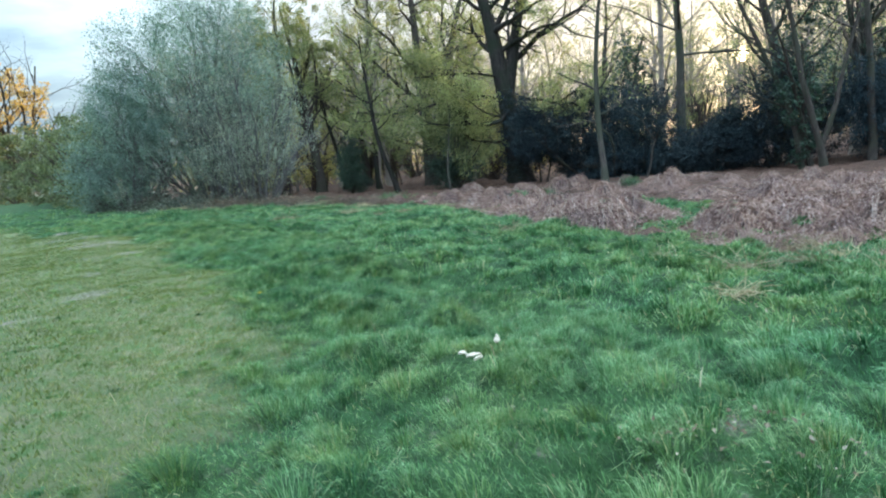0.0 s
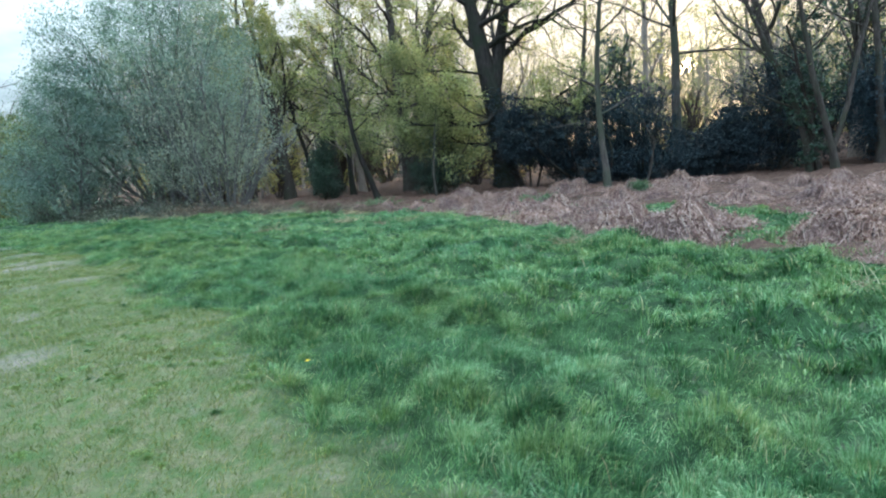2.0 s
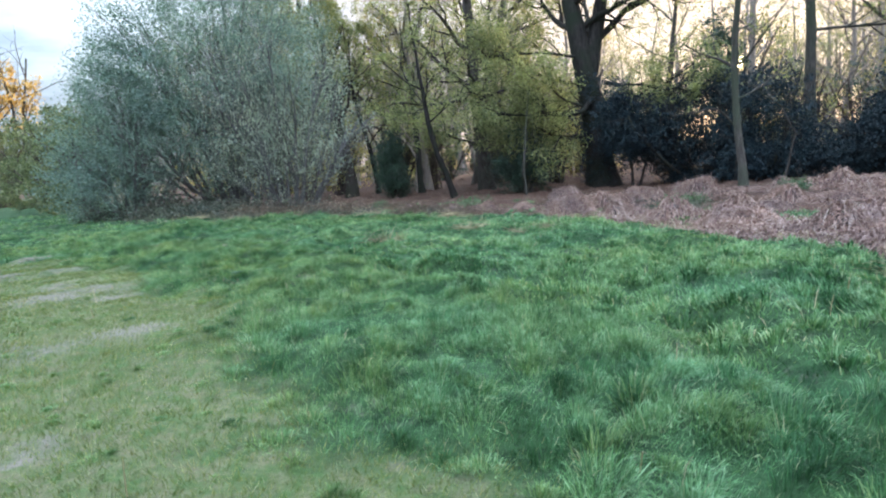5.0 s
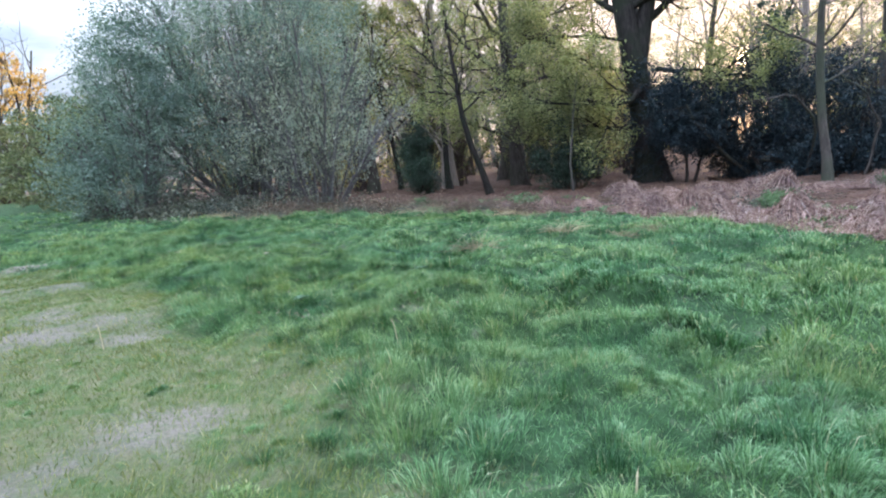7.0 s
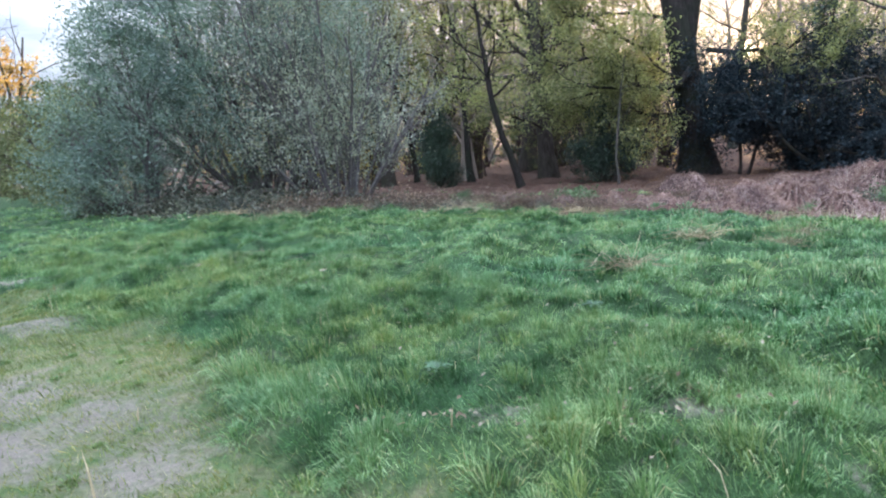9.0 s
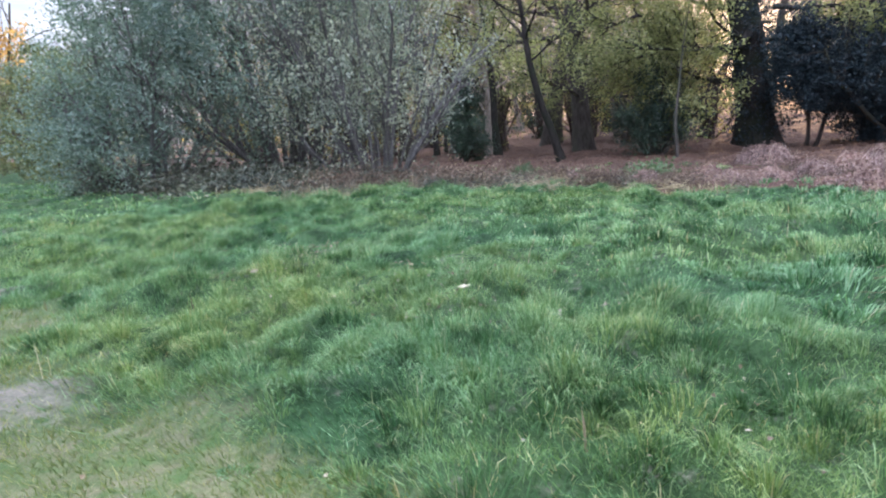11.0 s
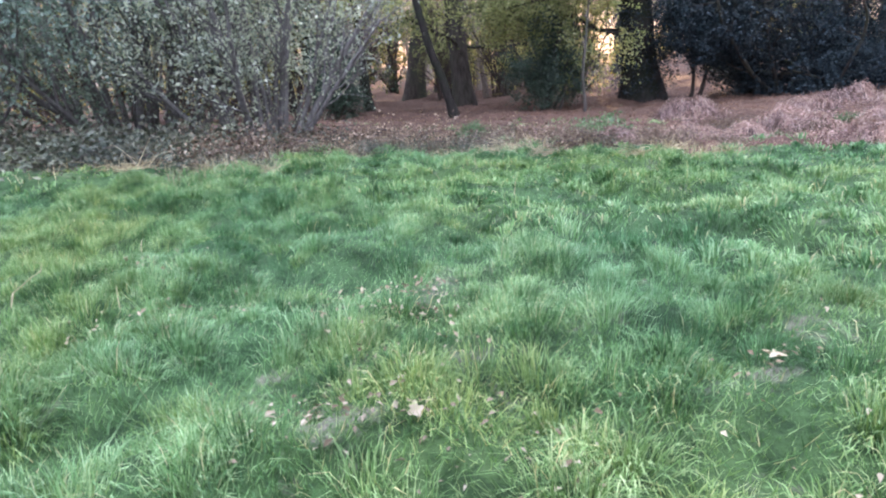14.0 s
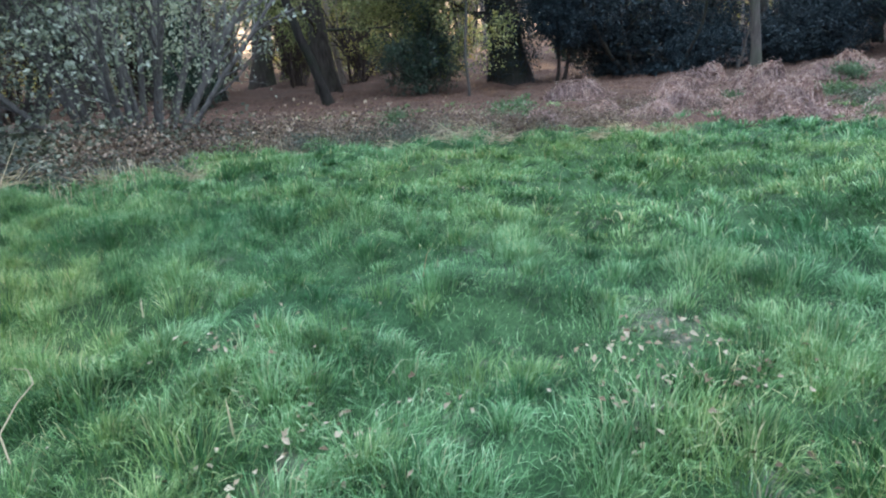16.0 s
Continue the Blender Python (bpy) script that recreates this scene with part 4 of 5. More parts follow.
# the long front ridge, the second ridge beyond a strip of grass, and low remains in the grass: place, size, height
heaps = [(3.4, 15.3, 1.0, 1.0), (2.9, 17.1, 1.0, 1.0), (2.35, 19.0, 0.95, 1.0), (1.4, 23.2, 0.9, 0.9), (4.6, 15.4, 1.0, 1.0), (4.0, 17.6, 1.0, 1.0), (3.3, 20.6, 1.0, 1.0), (2.7, 23.0, 0.9, 0.9), (0.4, 25.4, 0.8, 0.8), (1.6, 25.4, 0.9, 0.8),
         (6.7, 10.0, 0.85, 0.9), (7.6, 12.6, 1.1, 1.05), (8.4, 10.6, 1.0, 1.0), (7.5, 8.3, 0.8, 0.8), (9.2, 8.9, 1.0, 1.0), (9.6, 12.8, 1.1, 1.1), (8.6, 14.9, 1.0, 0.9), (10.6, 15.3, 1.1, 1.0), (10.9, 10.6, 1.1, 1.0), (6.1, 8.6, 0.5, 0.5), (5.3, 6.6, 0.45, 0.45), (5.0, 9.9, 0.4, 0.4), (-4.6, 28.7, 0.55, 0.45), (-3.3, 28.0, 0.6, 0.5), (-2.0, 27.4, 0.65, 0.55), (-0.8, 26.8, 0.7, 0.6), (0.3, 27.4, 0.7, 0.6), (-0.6, 28.8, 0.6, 0.4), (1.4, 27.6, 0.8, 0.7), (2.8, 26.9, 0.8, 0.8), (2.5, 29.2, 0.7, 0.6), (4.4, 27.4, 0.9, 0.8), (4.2, 30.0, 0.8, 0.6), (6.0, 28.4, 0.9, 0.8), (-6.2, 29.8, 0.5, 0.35), (6.9, 6.3, 0.6, 0.6), (8.6, 6.6, 0.8, 0.8)]
while len(heaps) < 68:
    x, y = rng.uniform(-0.5, 19), rng.uniform(4, 34)
    dep = float(wood_depth(x, y))
    if dep < 0.7 or dep > (13 if x < 6 else 28) or y > 34 - 0.35 * abs(x - 3) or (x < 0.5 and y > 30 + 0.2 * x) or (4.9 < x < 8.2 and 13.5 < y < 22) or (x < 11.5 and y < 16):
        continue
    if all(math.hypot(x - h[0], y - h[1]) > 1.7 for h in heaps):
        heaps.append((x, y, rng.uniform(0.75, 1.2), rng.uniform(0.6, 0.95)))
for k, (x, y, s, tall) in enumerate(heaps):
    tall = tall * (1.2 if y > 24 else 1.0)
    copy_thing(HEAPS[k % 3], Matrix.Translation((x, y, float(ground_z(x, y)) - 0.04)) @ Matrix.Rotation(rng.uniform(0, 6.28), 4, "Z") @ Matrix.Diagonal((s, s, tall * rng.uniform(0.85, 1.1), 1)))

# ---- far side of the meadow ----
for k, (x, y, w, h) in enumerate(((-24.5, 42, 2.6, 5.6), (-29, 48, 3.4, 7.0), (-34, 55, 4.2, 8.0), (-41, 66, 4.5, 8.0), (-50, 82, 5.5, 9.0), (-64, 112, 7, 9.0), (-57, 80, 5, 9.0), (-66, 84, 6, 10.0), (-78, 92, 7, 10.5))):
    bush("hedge_bush", x, y, "yellow-green hedgerow bush at the meadow's far side", [((0, 0, h * 0.5), (w, w * 0.8, h * 0.5)), ((-w * 0.5, 0, h * 0.3), (w * 0.8, w * 0.7, h * 0.3)), ((w * 0.3, 0, h * 0.75), (w * 0.6, w * 0.6, h * 0.3))],
         200, 40, 0.16 + 0.03 * k, HEDGE_LEAF, 100 + k, stems=9, bark=TWIG_BARK, category="bush", group="hedgerow")
# its leaf colour already holds the evening sunlight
bush("golden_tree", -63.5, 90.0, "distant tree crown glowing gold in the low sun", [((0, 0, 13.5), (6, 5, 4.5)), ((-4, 0, 11), (4, 4, 4)), ((3.5, 0, 16), (3.5, 3, 3)), ((1, 0, 17.5), (3.5, 3, 2.5))], 230, 30, 0.34, SUNLIT_LEAF, 111, stems=14, bark=PALE_BARK, category="tree")


# ---- grass ----
def blades(x, y, height, width, lean, rng):
    """Grass blades: bent tapering strips of two lengths."""
    n = len(x)
    z = surface_z(x, y) - 0.008
    la = rng.uniform(0, 6.28, n) if np.isscalar(lean) else np.arctan2(lean[1], lean[0]) + rng.normal(0, 0.35, n)
    a = la + 1.57 + rng.normal(0, 0.5, n)
    out = height * (rng.uniform(0.15, 0.75, n) if np.isscalar(lean) else np.clip(np.hypot(lean[0], lean[1]) * rng.uniform(0.7, 1.3, n), 0.1, 1.5))
    ca, sa, cl_, sl = np.cos(a) * width * 0.5, np.sin(a) * width * 0.5, np.cos(la) * out, np.sin(la) * out
    v = np.empty((n, 5, 3), np.float32)
    v[:, 0], v[:, 1] = np.stack([x - ca, y - sa, z], 1), np.stack([x + ca, y + sa, z], 1)
    m = z + height * 0.6
    v[:, 2], v[:, 3] = np.stack([x - ca * 0.8 + cl_ * 0.4, y - sa * 0.8 + sl * 0.4, m], 1), np.stack([x + ca * 0.8 + cl_ * 0.4, y + sa * 0.8 + sl * 0.4, m], 1)
    v[:, 4] = np.stack([x + cl_, y + sl, z + height * np.clip(1.1 - 0.5 * (out / height), 0.4, 1)], 1)
    return v


def slivers(x, y, height, width, lean, rng):
    """Short grass: one narrow leaf each."""
    n = len(x)
    z = surface_z(x, y) - 0.005
    a = rng.uniform(0, 6.28, n)
    ca, sa = np.cos(a) * width * 0.5, np.sin(a) * width * 0.5
    tip = np.stack([x + np.clip(lean[0], -1, 1) * height, y + np.clip(lean[1], -1, 1) * height, z + height], 1)
    return np.stack([np.stack([x - ca, y - sa, z], 1), np.stack([x + ca, y + sa, z], 1), tip], 1)


def sliver_object(name, v, material, label):
    me = mesh_of(name, v.reshape(-1, 3), [np.arange(3 * len(v)).reshape(-1, 3)], material)
    return tagged(new(name, me), label, "grass", kind="stuff")


def blade_object(name, v, material, label):
    n = len(v)
    b = np.arange(n)[:, None] * 5
    me = mesh_of(name, v.reshape(-1, 3), [b + np.array([[0, 1, 3, 2]]), b + np.array([[2, 3, 4]])], material)
    return tagged(new(name, me), label, "grass", kind="stuff")


def scatter(rng, n, s0, s1, a0, a1):
    """Random places in a strip given by its span to the right of the track and along it."""
    s, a = rng.uniform(s0, s1, n), rng.uniform(a0, a1, n)
    return 0.863 * s - 0.505 * a, 0.505 * s + 0.863 * a


rng = np.random.default_rng(5)
meadow, dark, lawn_, olive, short_, short_dark = [], [], [], [], [], []
# strips: side from, side to, along from, along to, filler clumps to a square metre, blades to each, blade width, tufts to a square metre, blades to each
for s0, s1, a0, a1, dens, per, wid, tdens, tper in ((-0.5, 3.8, -0.5, 29.0, 230, 12, 0.0052, 23, 150), (3.8, 9.5, -1.0, 31.0, 60, 12, 0.013, 19, 58), (9.5, 17.0, -2.0, 32.0, 30, 12, 0.027, 11, 28), (-2.0, -0.5, 2.0, 32.0, 110, 12, 0.011, 16, 40), (-9.0, -2.0, 6.0, 33.0, 44, 12, 0.018, 9, 18),
                                                    (-9, 14, 29.0, 50.0, 8, 11, 0.03, 4, 14)):
    n, nt_ = int((s1 - s0) * (a1 - a0) * dens), int((s1 - s0) * (a1 - a0) * tdens)
    cx, cy = scatter(rng, n + nt_, s0, s1, a0, a1)
    big = np.arange(n + nt_) >= n
    lw, wn, lt = lawn_mask(cx, cy), worn_mask(cx, cy), litter_mask(cx, cy)
    rise = vnoise(cx, cy, 0.42, 1)
    keep = (~big | (rng.random(n + nt_) < 0.25 + rise)) & (rng.random(n + nt_) > lt * 0.95) & (rng.random(n + nt_) > wn * np.where(big, 1.7, 0.8)) & ~(big & (rng.random(n + nt_) < 0.55 * smooth01(0.15, 0.55, lw)))
    cx, cy, lw, big = cx[keep], cy[keep], lw[keep], big[keep]
    lush = smooth01(0.3, 0.8, vnoise(cx, cy, 0.75, 21)) * 0.6 + smooth01(0.4, 0.75, vnoise(cx, cy, 2.4, 22)) * 0.4
    is_lawn = (rng.random(len(cx)) < smooth01(0.12, 0.62, lw)) & ~big
    deep = (~is_lawn) & (vnoise(cx, cy, 0.3, 23) * 0.5 + vnoise(cx, cy, 1.9, 24) * 0.14 + rng.random(len(cx)) * 0.26 > 0.5)
    pale = big & (rng.random(len(cx)) < np.maximum(0.42 * (1 - smooth01(0.5, 4.5, side_of(cx, cy))), 0.85 * smooth01(0.3, 0.7, lw)))
    lawn_tuft, big_deep, big_green = pale, deep & big & ~pale, ~deep & big & ~pale
    for sel, store, short, tus in ((lawn_tuft, olive, False, True), (is_lawn, lawn_, True, False), (deep & ~big, short_dark, False, False), (~is_lawn & ~deep & ~big, short_, False, False), (big_deep, dark, False, True), (big_green, meadow, False, True)):
        k, m = int(sel.sum()), tper if tus else per
        if not k:
            continue
        bx, by, lu = np.repeat(cx[sel], m), np.repeat(cy[sel], m), np.repeat(lush[sel], m)
        girth = rng.uniform(0.035, 0.095, k) * (1 - 0.62 * smooth01(0.2, 0.8, lw[sel]))
        wide_ = np.repeat(girth, m) if tus else 0.09
        ox, oy = rng.normal(0, 1, k * m) * wide_, rng.normal(0, 1, k * m) * wide_
        h = (0.02 + 0.035 * rng.random(k * m)) if short else (0.035 + 0.05 * lu) * rng.uniform(0.55, 1.35, k * m)
        if tus:
            h = (np.repeat((0.045 + 1.1 * girth * rng.uniform(0.7, 1.3, k)) * (1 - 0.45 * smooth01(0.2, 0.8, lw[sel])), m) + 0.06 * lu * (1 - np.repeat(smooth01(0.2, 0.6, lw[sel]), m))) * (1 - 0.2 * np.minimum(np.hypot(ox, oy) / wide_, 2.4)) * rng.uniform(0.7, 1.2, k * m)
        drift = (vnoise(bx, by, 3.0, 25) - 0.5, vnoise(bx, by, 3.0, 26) - 0.5)
        push = 5.0 if not tus else 0.62 / wide_
        lean = (ox * push + drift[0] * 0.9 + rng.normal(0, 0.25, k * m), oy * push + drift[1] * 0.9 + rng.normal(0, 0.25, k * m))
        store.append((blades if tus else slivers)(bx + ox, by + oy, h, wid * (0.8 if tus else 1.0) * rng.uniform(0.6, 1.3, k * m), lean, rng))
blade_object("meadow_grass", np.concatenate(meadow), GRASS, "lush green tufted meadow grass")
blade_object("tussock_grass", np.concatenate(dark), GRASS_DARK, "deep green grass tussocks in the meadow")
blade_object("olive_grass", np.concatenate(olive), OLIVE, "yellowish green grass tufts beside the track")
sliver_object("short_grass", np.concatenate(short_), GRASS, "short green grass between the tufts")
sliver_object("shaded_grass", np.concatenate(short_dark), GRASS_DARK, "short deep green grass between the tufts")
sliver_object("lawn_grass", np.concatenate(lawn_), LAWN, "short trodden yellowish grass along the track")

# dry straw among the meadow grass and along the wood's edge
cx, cy = scatter(rng, 110000, -1, 15, 0, 37)
keep = rng.random(110000) < 0.004 + 0.9 * np.exp(-((wood_depth(cx, cy) - 0.3) / 0.9) ** 2) * smooth01(0.3, 0.6, vnoise(cx, cy, 1.1, 35))
cx, cy = cx[keep], cy[keep]
blade_object("dry_straw", blades(cx, cy, rng.uniform(0.08, 0.27, len(cx)), rng.uniform(0.005, 0.012, len(cx)), 1.0, rng), STRAW, "pale dry straw stems at the meadow's edge")


def flakes(name, x, y, size, material, label, lift=0.015):
    n = len(x)
    p = np.stack([x, y, surface_z(x, y) + rng.uniform(0.3, 1.0, n) * lift], 1)
    a, t = rng.uniform(0, 6.28, n), rng.normal(0, 0.35, (n, 2))
    d = np.stack([np.cos(a), np.sin(a), t[:, 0]], 1)
    s = np.stack([-np.sin(a), np.cos(a), t[:, 1]], 1)
    ln = (size * rng.uniform(0.5, 1.4, n))[:, None]
    curl = np.array([0, 0, 0.25]) * ln
    v = np.stack([p, p + d * ln * 0.35 + s * ln * 0.3 + curl, p + d * ln + curl * 0.4, p + d * ln * 0.4 - s * ln * 0.28 + curl * 0.6], 1)
    return tagged(new(name, mesh_of(name, v.reshape(-1, 3), [np.arange(4 * n).reshape(-1, 4)], material)), label, "leaves", kind="stuff")


cx, cy = np.concatenate([rng.uniform(-19, 20, 30000), rng.uniform(-13, 10, 24000)]), np.concatenate([rng.uniform(6, 56, 30000), rng.uniform(23, 44, 24000)])
keep = wood_depth(cx, cy) > -0.2
flakes("leaf_litter", cx[keep], cy[keep], 0.045, LITTER_LEAF, "brown fallen leaves covering the woodland floor", 0.06)
cx, cy = scatter(rng, 1500, -2.5, 5, 1, 26)
keep = rng.random(1500) < 0.12 + 0.88 * smooth01(0.5, 0.8, vnoise(cx, cy, 1.3, 31)) * smooth01(10, 20, along_of(cx, cy))
flakes("fallen_leaves", cx[keep], cy[keep], 0.024, DEAD_LEAF, "pale dead oak leaves lying in the grass", 0.05)

nests = np.concatenate([np.stack([px + rng.normal(0, pr, pn), py + rng.normal(0, pr * 0.7, pn)], 1) for px, py, pr, pn in
                        ((-9.75, 19.4, 0.22, 60), (-10.13, 19.67, 0.2, 55), (-9.4, 18.9, 0.25, 45), (-8.35, 19.1, 0.16, 30), (-7.9, 18.55, 0.2, 40), (-8.1, 17.95, 0.25, 55), (-8.6, 18.3, 0.2, 30), (-9.5, 20.65, 0.22, 70), (-9.4, 20.3, 0.2, 55), (-9.76, 20.34, 0.15, 30), (-9.65, 19.8, 0.2, 40), (-10.55, 21.1, 0.2, 40), (-11.0, 21.6, 0.15, 25), (-10.9, 20.9, 0.2, 40),
                         (-5.5, 14.4, 0.25, 45), (-6.35, 14.6, 0.2, 40), (-5.1, 15.3, 0.3, 40), (-6.8, 14.5, 0.2, 25), (-6.3, 16.2, 0.5, 40), (1.1, 2.6, 0.15, 40), (1.37, 2.62, 0.12, 30), (1.48, 2.32, 0.12, 30), (2.8, 5.1, 0.3, 45), (0.33, 3.3, 0.1, 10), (-7.2, 19.0, 0.4, 40), (-7.0, 17.9, 0.35, 35))])
flakes("leaf_scatter", nests[:, 0], nests[:, 1], 0.03, DEAD_LEAF, "whitish dead leaves gathered in thin patches of grass", 0.075)


# ---- small things in the grass ----
def straw_clump(x, y, label, size, seed):
    """A flattened clump of dead grass: dry stems fanned out from one root."""
    rng_ = np.random.default_rng(seed)
    root = thing("straw_clump", x, y, label, "dry grass", "straw clumps")
    tubes = Tubes()
    for _ in range(70):
        a = rng_.uniform(0, 6.28)
        foot = np.array([rng_.normal(0, 0.16), rng_.normal(0, 0.12), 0.0]) * size
        stem = wander(rng_, foot, (math.cos(a), math.sin(a), rng_.uniform(0.3, 1.6)), rng_.uniform(0.25, 0.6) * size, 5, 0.1, -0.22)
        stem[:, 2] = np.maximum(stem[:, 2], 0.03)
        tubes.add(stem, np.linspace(0.0045, 0.002, 6), 3)
    part("stemwork", tubes.mesh("stemwork", STRAW), root)
    tall = Tubes()
    tall.add(wander(rng_, (0.05, 0, 0), (rng_.normal(0, 0.3), rng_.normal(0, 0.3), 1), 0.55 * size, 5, 0.06, 0), np.linspace(0.005, 0.002, 6), 4)
    part("stalk", tall.mesh("stalk", STRAW), root)
    return root


for k, (x, y, z_) in enumerate(((-2.1, 19.5, 0.8), (-4.7, 17.7, 0.8), (-1.2, 20.4, 0.9), (-3.0, 19.8, 0.9), (2.75, 5.4, 0.6), (4.9, 6.3, 0.9), (4.5, 6.9, 0.8), (5.4, 8.6, 0.9), (4.3, 10.9, 0.8), (5.2, 7.5, 0.8), (0.3, 18.4, 0.8), (3.1, 8.2, 0.9), (3.6, 6.9, 1.0), (-5.6, 26.4, 1.0), (-4.4, 25.3, 0.8), (-9.9, 26.9, 0.9), (-11.9, 27.2, 1.0), (1.6, 13.2, 0.9), (-7.0, 27.2, 0.9), (-8.6, 27.5, 0.8), (-3.4, 25.9, 0.8), (-6.2, 26.9, 1.1), (-2.4, 25.6, 0.8), (-10.9, 27.2, 0.9))):
    straw_clump(x, y, "clump of pale dead grass stems in the meadow" if y < 24 else "pale dead grass clump at the edge of the brambles", z_, 200 + k)
bent = thing("bent_stalk", -11.6, 21.75, "pale bent dry stalk lying over the grass", "stalk")
tubes = Tubes()
tubes.add([(-0.06, -0.25, 0.05), (-0.08, -0.12, 0.1), (-0.02, 0.0, 0.14), (0.04, 0.06, 0.17), (0.03, 0.13, 0.2), (-0.03, 0.2, 0.2)], [0.0035, 0.0035, 0.003, 0.003, 0.002, 0.0015], 5)
part("stalk", tubes.mesh("stalk", STRAW), bent)


def chip(x, y, label, length, width, rz, tilt, seed):
    """A torn splinter of pale wood: an uneven bent slab."""
    rng_ = np.random.default_rng(seed)
    bm = bmesh.new()
    n = 7
    rows = []
    for i in range(n):
        f = i / (n - 1)
        w = width * (0.12 + 0.88 * math.sin(math.pi * min(1, f * 0.9 + 0.08))) * rng_.uniform(0.5, 1.2)
        z = length * 0.14 * math.sin(f * 3) + rng_.normal(0, 0.003)
        rows.append([bm.verts.new((length * (f - 0.5), sgn * w * 0.5, z + dz + rng_.normal(0, 0.002))) for sgn, dz in ((-1, 0), (1, 0.004), (1, 0.016), (-1, 0.012))])
    for r0, r1 in zip(rows, rows[1:]):
        for k in range(4):
            bm.faces.new((r0[k], r0[(k + 1) % 4], r1[(k + 1) % 4], r1[k]))
    bm.faces.new(rows[0][::-1])
    bm.faces.new(rows[-1])
    me = bpy.data.meshes.new("wood_splinter")
    bm.to_mesh(me)
    bm.free()
    me.materials.append(CHIP)
    ob = new("wood_splinter", me)
    ob.matrix_world = pose(x, y, float(surface_z(x, y)) + 0.075, tilt, 0, rz)
    return tagged(ob, label, "wood chip", "torn wood pieces")


chip(0.33, 4.25, "pale torn piece of wood standing in the grass", 0.11, 0.06, 70, 60, 1)
chip(0.14, 3.86, "pale split branch splinter lying in the grass", 0.1, 0.03, 10, 25, 2)
chip(0.07, 3.9, "small pale wood splinter in the grass", 0.08, 0.025, -35, 15, 3)
chip(0.17, 3.81, "thin pale wood splinter among green blades", 0.08, 0.018, 40, 15, 4)


def pale_leaf(x, y, label, size, rz, seed, stuff=DEAD_LEAF):
    """A whitish dead oak leaf: wavy lobes round a curled rib."""
    rng_ = np.random.default_rng(seed)
    n = 22
    a = np.linspace(0, 2 * np.pi, n, endpoint=False)
    r = size * (0.72 + 0.2 * np.cos(5 * a + 0.6) + 0.14 * np.cos(3 * a)) * rng_.uniform(0.75, 1.15, n)
    rim = np.stack([np.cos(a) * r * 1.25, np.sin(a) * r * 0.75, 0.01 + np.abs(np.sin(a)) * r * 0.5], 1)
    v = np.concatenate([[[0, 0, 0]], rim])
    k = np.arange(n)
    ob = new("pale_leaf", mesh_of("pale_leaf", v, [np.stack([0 * k, k + 1, (k + 1) % n + 1], 1)], stuff, True))
    ob.matrix_world = pose(x, y, float(surface_z(x, y)) + 0.035, 12, -10, rz)
    return tagged(ob, label, "leaf", "pale dead leaves")


pale_leaf(-7.88, 18.2, "whitish lobed dead leaf on thin grass", 0.042, 20, 5, CHIP)
pale_leaf(-8.3, 19.1, "pale curled dead leaf in tall grass", 0.038, 120, 6)
pale_leaf(-9.7, 19.3, "small pale dead leaf on a bare patch", 0.045, 75, 7)


def weed(x, y, label, size, seed):
    """A flat rosette of long lobed leaves."""
    rng_ = np.random.default_rng(seed)
    root = thing("weed_rosette", x, y, label, "weed")
    for i in range(9):
        a, ln = i * 2.4 + rng_.uniform(-0.2, 0.2), size * rng_.uniform(0.7, 1.1)
        k = np.linspace(0, 1, 9)
        w = size * 0.16 * np.sin(np.clip(k * 2.9 + 0.15, 0, 3.1)) * (1 + 0.45 * (np.arange(9) % 2))
        mid = np.stack([k * ln, 0 * k, 0.05 + size * 0.25 * np.sin(k * 2.4)], 1)
        v = np.concatenate([mid + np.stack([0 * k, w, 0.015 + 0 * k], 1), mid, mid + np.stack([0 * k, -w, 0.015 + 0 * k], 1)])
        q = np.arange(8)
        me = mesh_of("leaf", v, [np.concatenate([np.stack([q, q + 1, q + 10, q + 9], 1), np.stack([q + 9, q + 10, q + 19, q + 18], 1)])], WEED_LEAF, True)
        part("leaf", me, root).rotation_euler = (0, 0, a)
    return root


weed(-6.64, 15.16, "grey-green thistle rosette spread flat in the grass", 0.1, 1)
weed(-5.45, 16.1, "small grey-green thistle rosette in the grass", 0.1, 2)


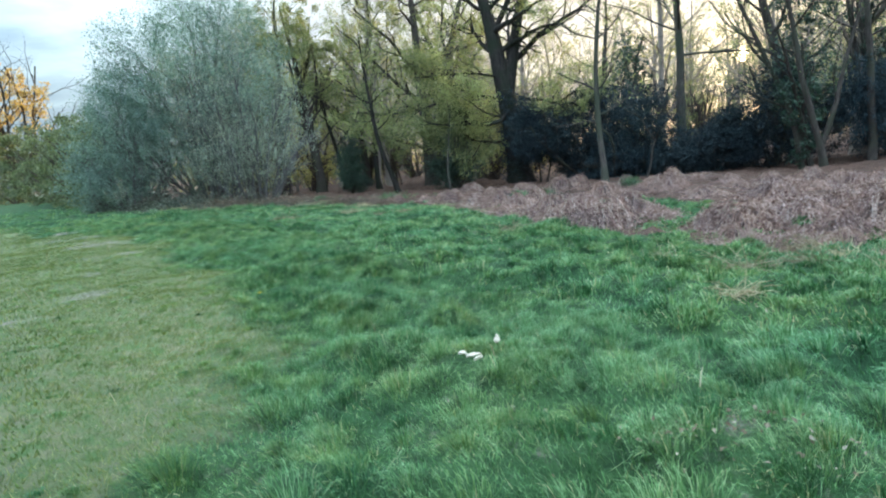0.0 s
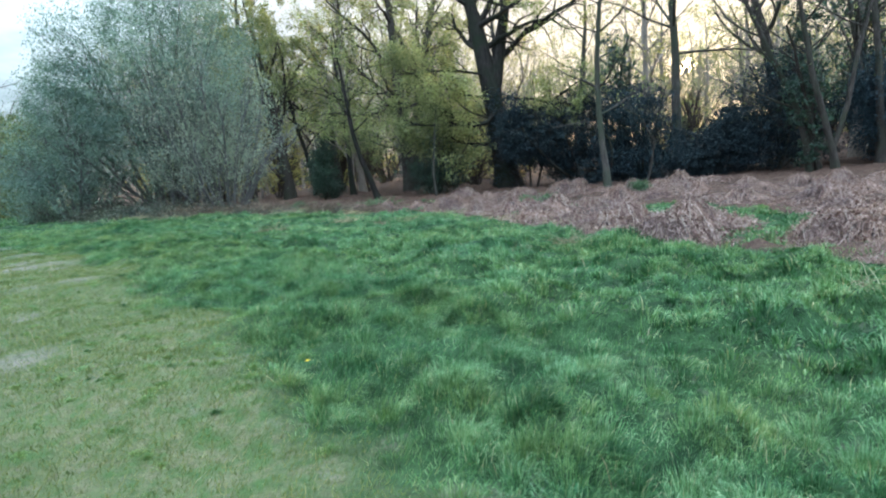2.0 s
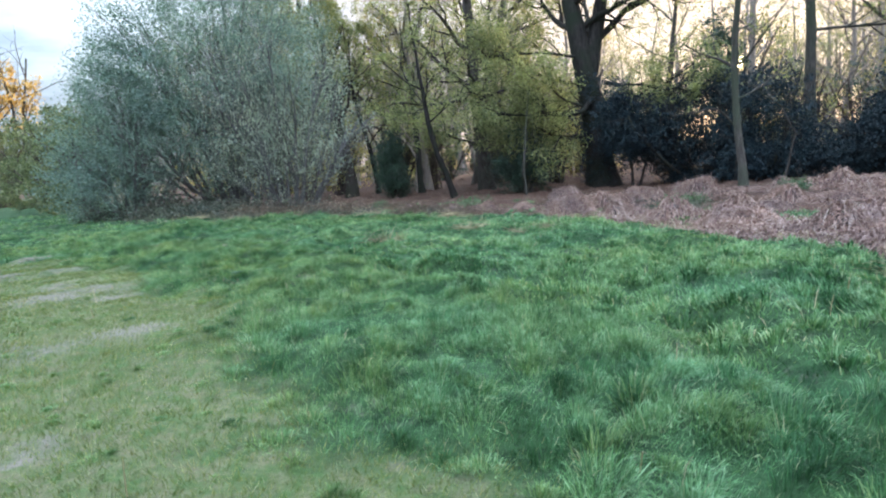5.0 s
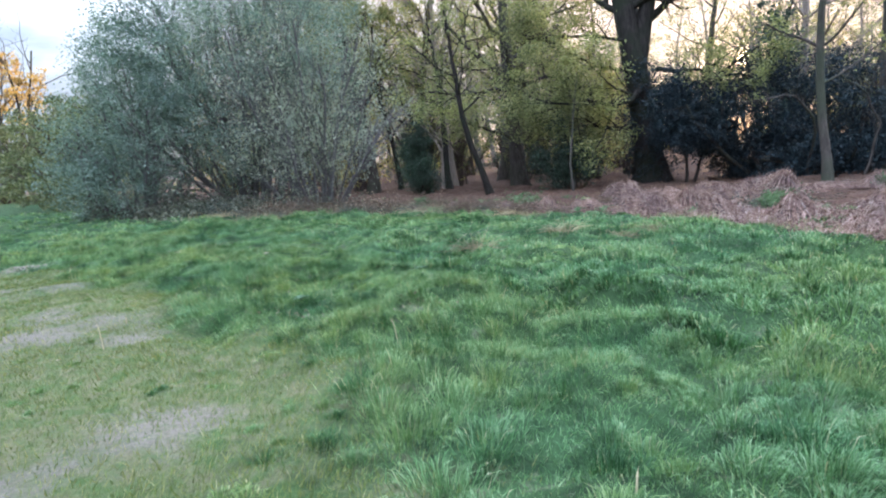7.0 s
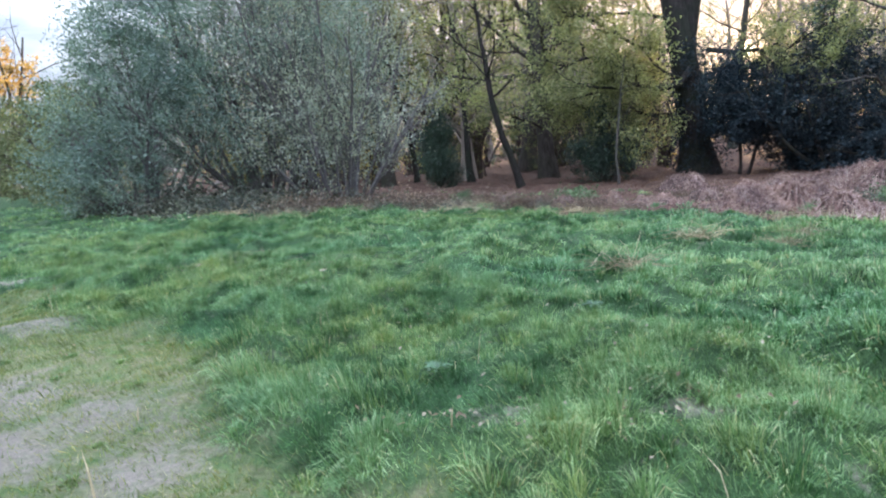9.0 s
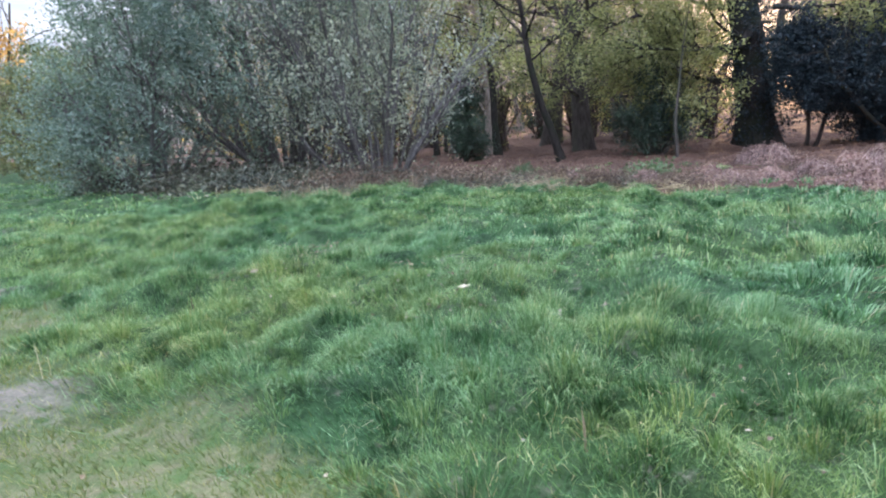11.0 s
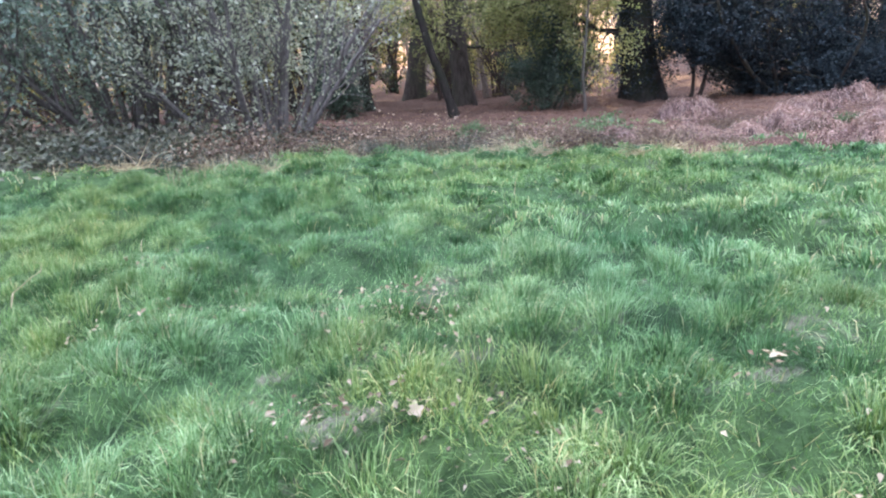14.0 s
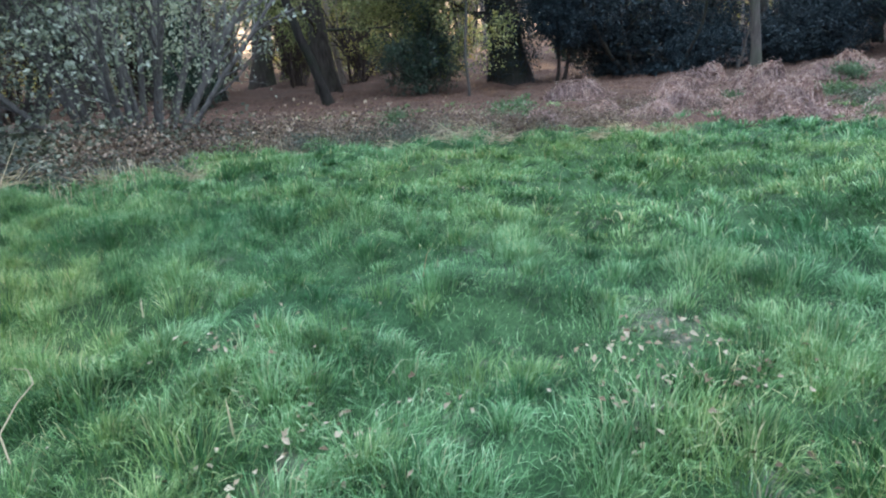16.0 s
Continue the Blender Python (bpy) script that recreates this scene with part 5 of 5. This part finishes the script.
def dandelion(x, y):
    root = thing("dandelion", x, y, "single yellow dandelion flower in short grass", "flower")
    tubes = Tubes()
    tubes.add([(0, 0, -0.02), (0.004, 0, 0.04), (0.006, 0.004, 0.06)], [0.003, 0.003, 0.003], 6)
    part("stalk", tubes.mesh("stalk", WEED_LEAF), root)
    rng_ = np.random.default_rng(3)
    n = 60
    a, r = rng_.uniform(0, 6.28, n), rng_.uniform(0.008, 0.021, n)
    c = np.array([0.006, 0.004, 0.06])
    tip = c + np.stack([np.cos(a) * r, np.sin(a) * r, 0.016 - r * 0.5], 1)
    s = np.stack([-np.sin(a), np.cos(a), 0 * a], 1) * 0.0028
    v = np.stack([np.repeat(c[None], n, 0), tip + s, tip - s], 1)
    part("flower_head", mesh_of("flower_head", v.reshape(-1, 3), [np.arange(3 * n).reshape(-1, 3)], PETAL), root)


dandelion(-2.31, 7.06)


def fallen_branch(name, pts, r, label, bark):
    root = thing(name, *pts[0][:2], label, "branch", z=0.0)
    root.location = (0, 0, 0)
    tubes = Tubes()
    p = np.array(pts, float)
    k = np.linspace(0, len(p) - 1, 12)
    q = np.stack([np.interp(k, np.arange(len(p)), p[:, i]) for i in range(3)], 1)
    rng_ = np.random.default_rng(len(label))
    q[1:-1] += rng_.normal(0, r * 0.6, (10, 3))
    tubes.add(q, np.linspace(r, r * 0.35, 12), 7)
    part("limb", tubes.mesh("limb", bark), root)
    tw, tips = Tubes(), []
    for i in range(9):
        grow(rng_, tw, tips, q[3 + i], unit(q[-1] - q[0]) + rng_.normal(0, 0.6, 3), r * rng_.uniform(9, 16), r * 0.3, 0, THIN_SPEC[1:])
    part("twigwork", tw.mesh("twigwork", bark), root)
    return root


fallen_branch("fallen_branch", [(15.0, 38.2, 1.9), (18.6, 39.3, 1.45), (21.4, 39.8, 1.1), (22.0, 40.0, -0.3)], 0.11, "broken pale branch hung up between trunks", PALE_BARK)
fallen_branch("dead_bough", [(10.3, 34.2, -0.6), (9.9, 33.0, 1.6), (8.6, 32.4, 2.7), (6.6, 32.2, 2.5)], 0.06, "bare grey bough arching across dark holly", PALE_BARK)
fallen_branch("dead_bough", [(11.6, 32.6, -0.6), (12.0, 32.4, 1.2), (11.2, 32.2, 2.6), (9.6, 32.0, 3.6)], 0.05, "bare grey bough leaning on dark holly", PALE_BARK)
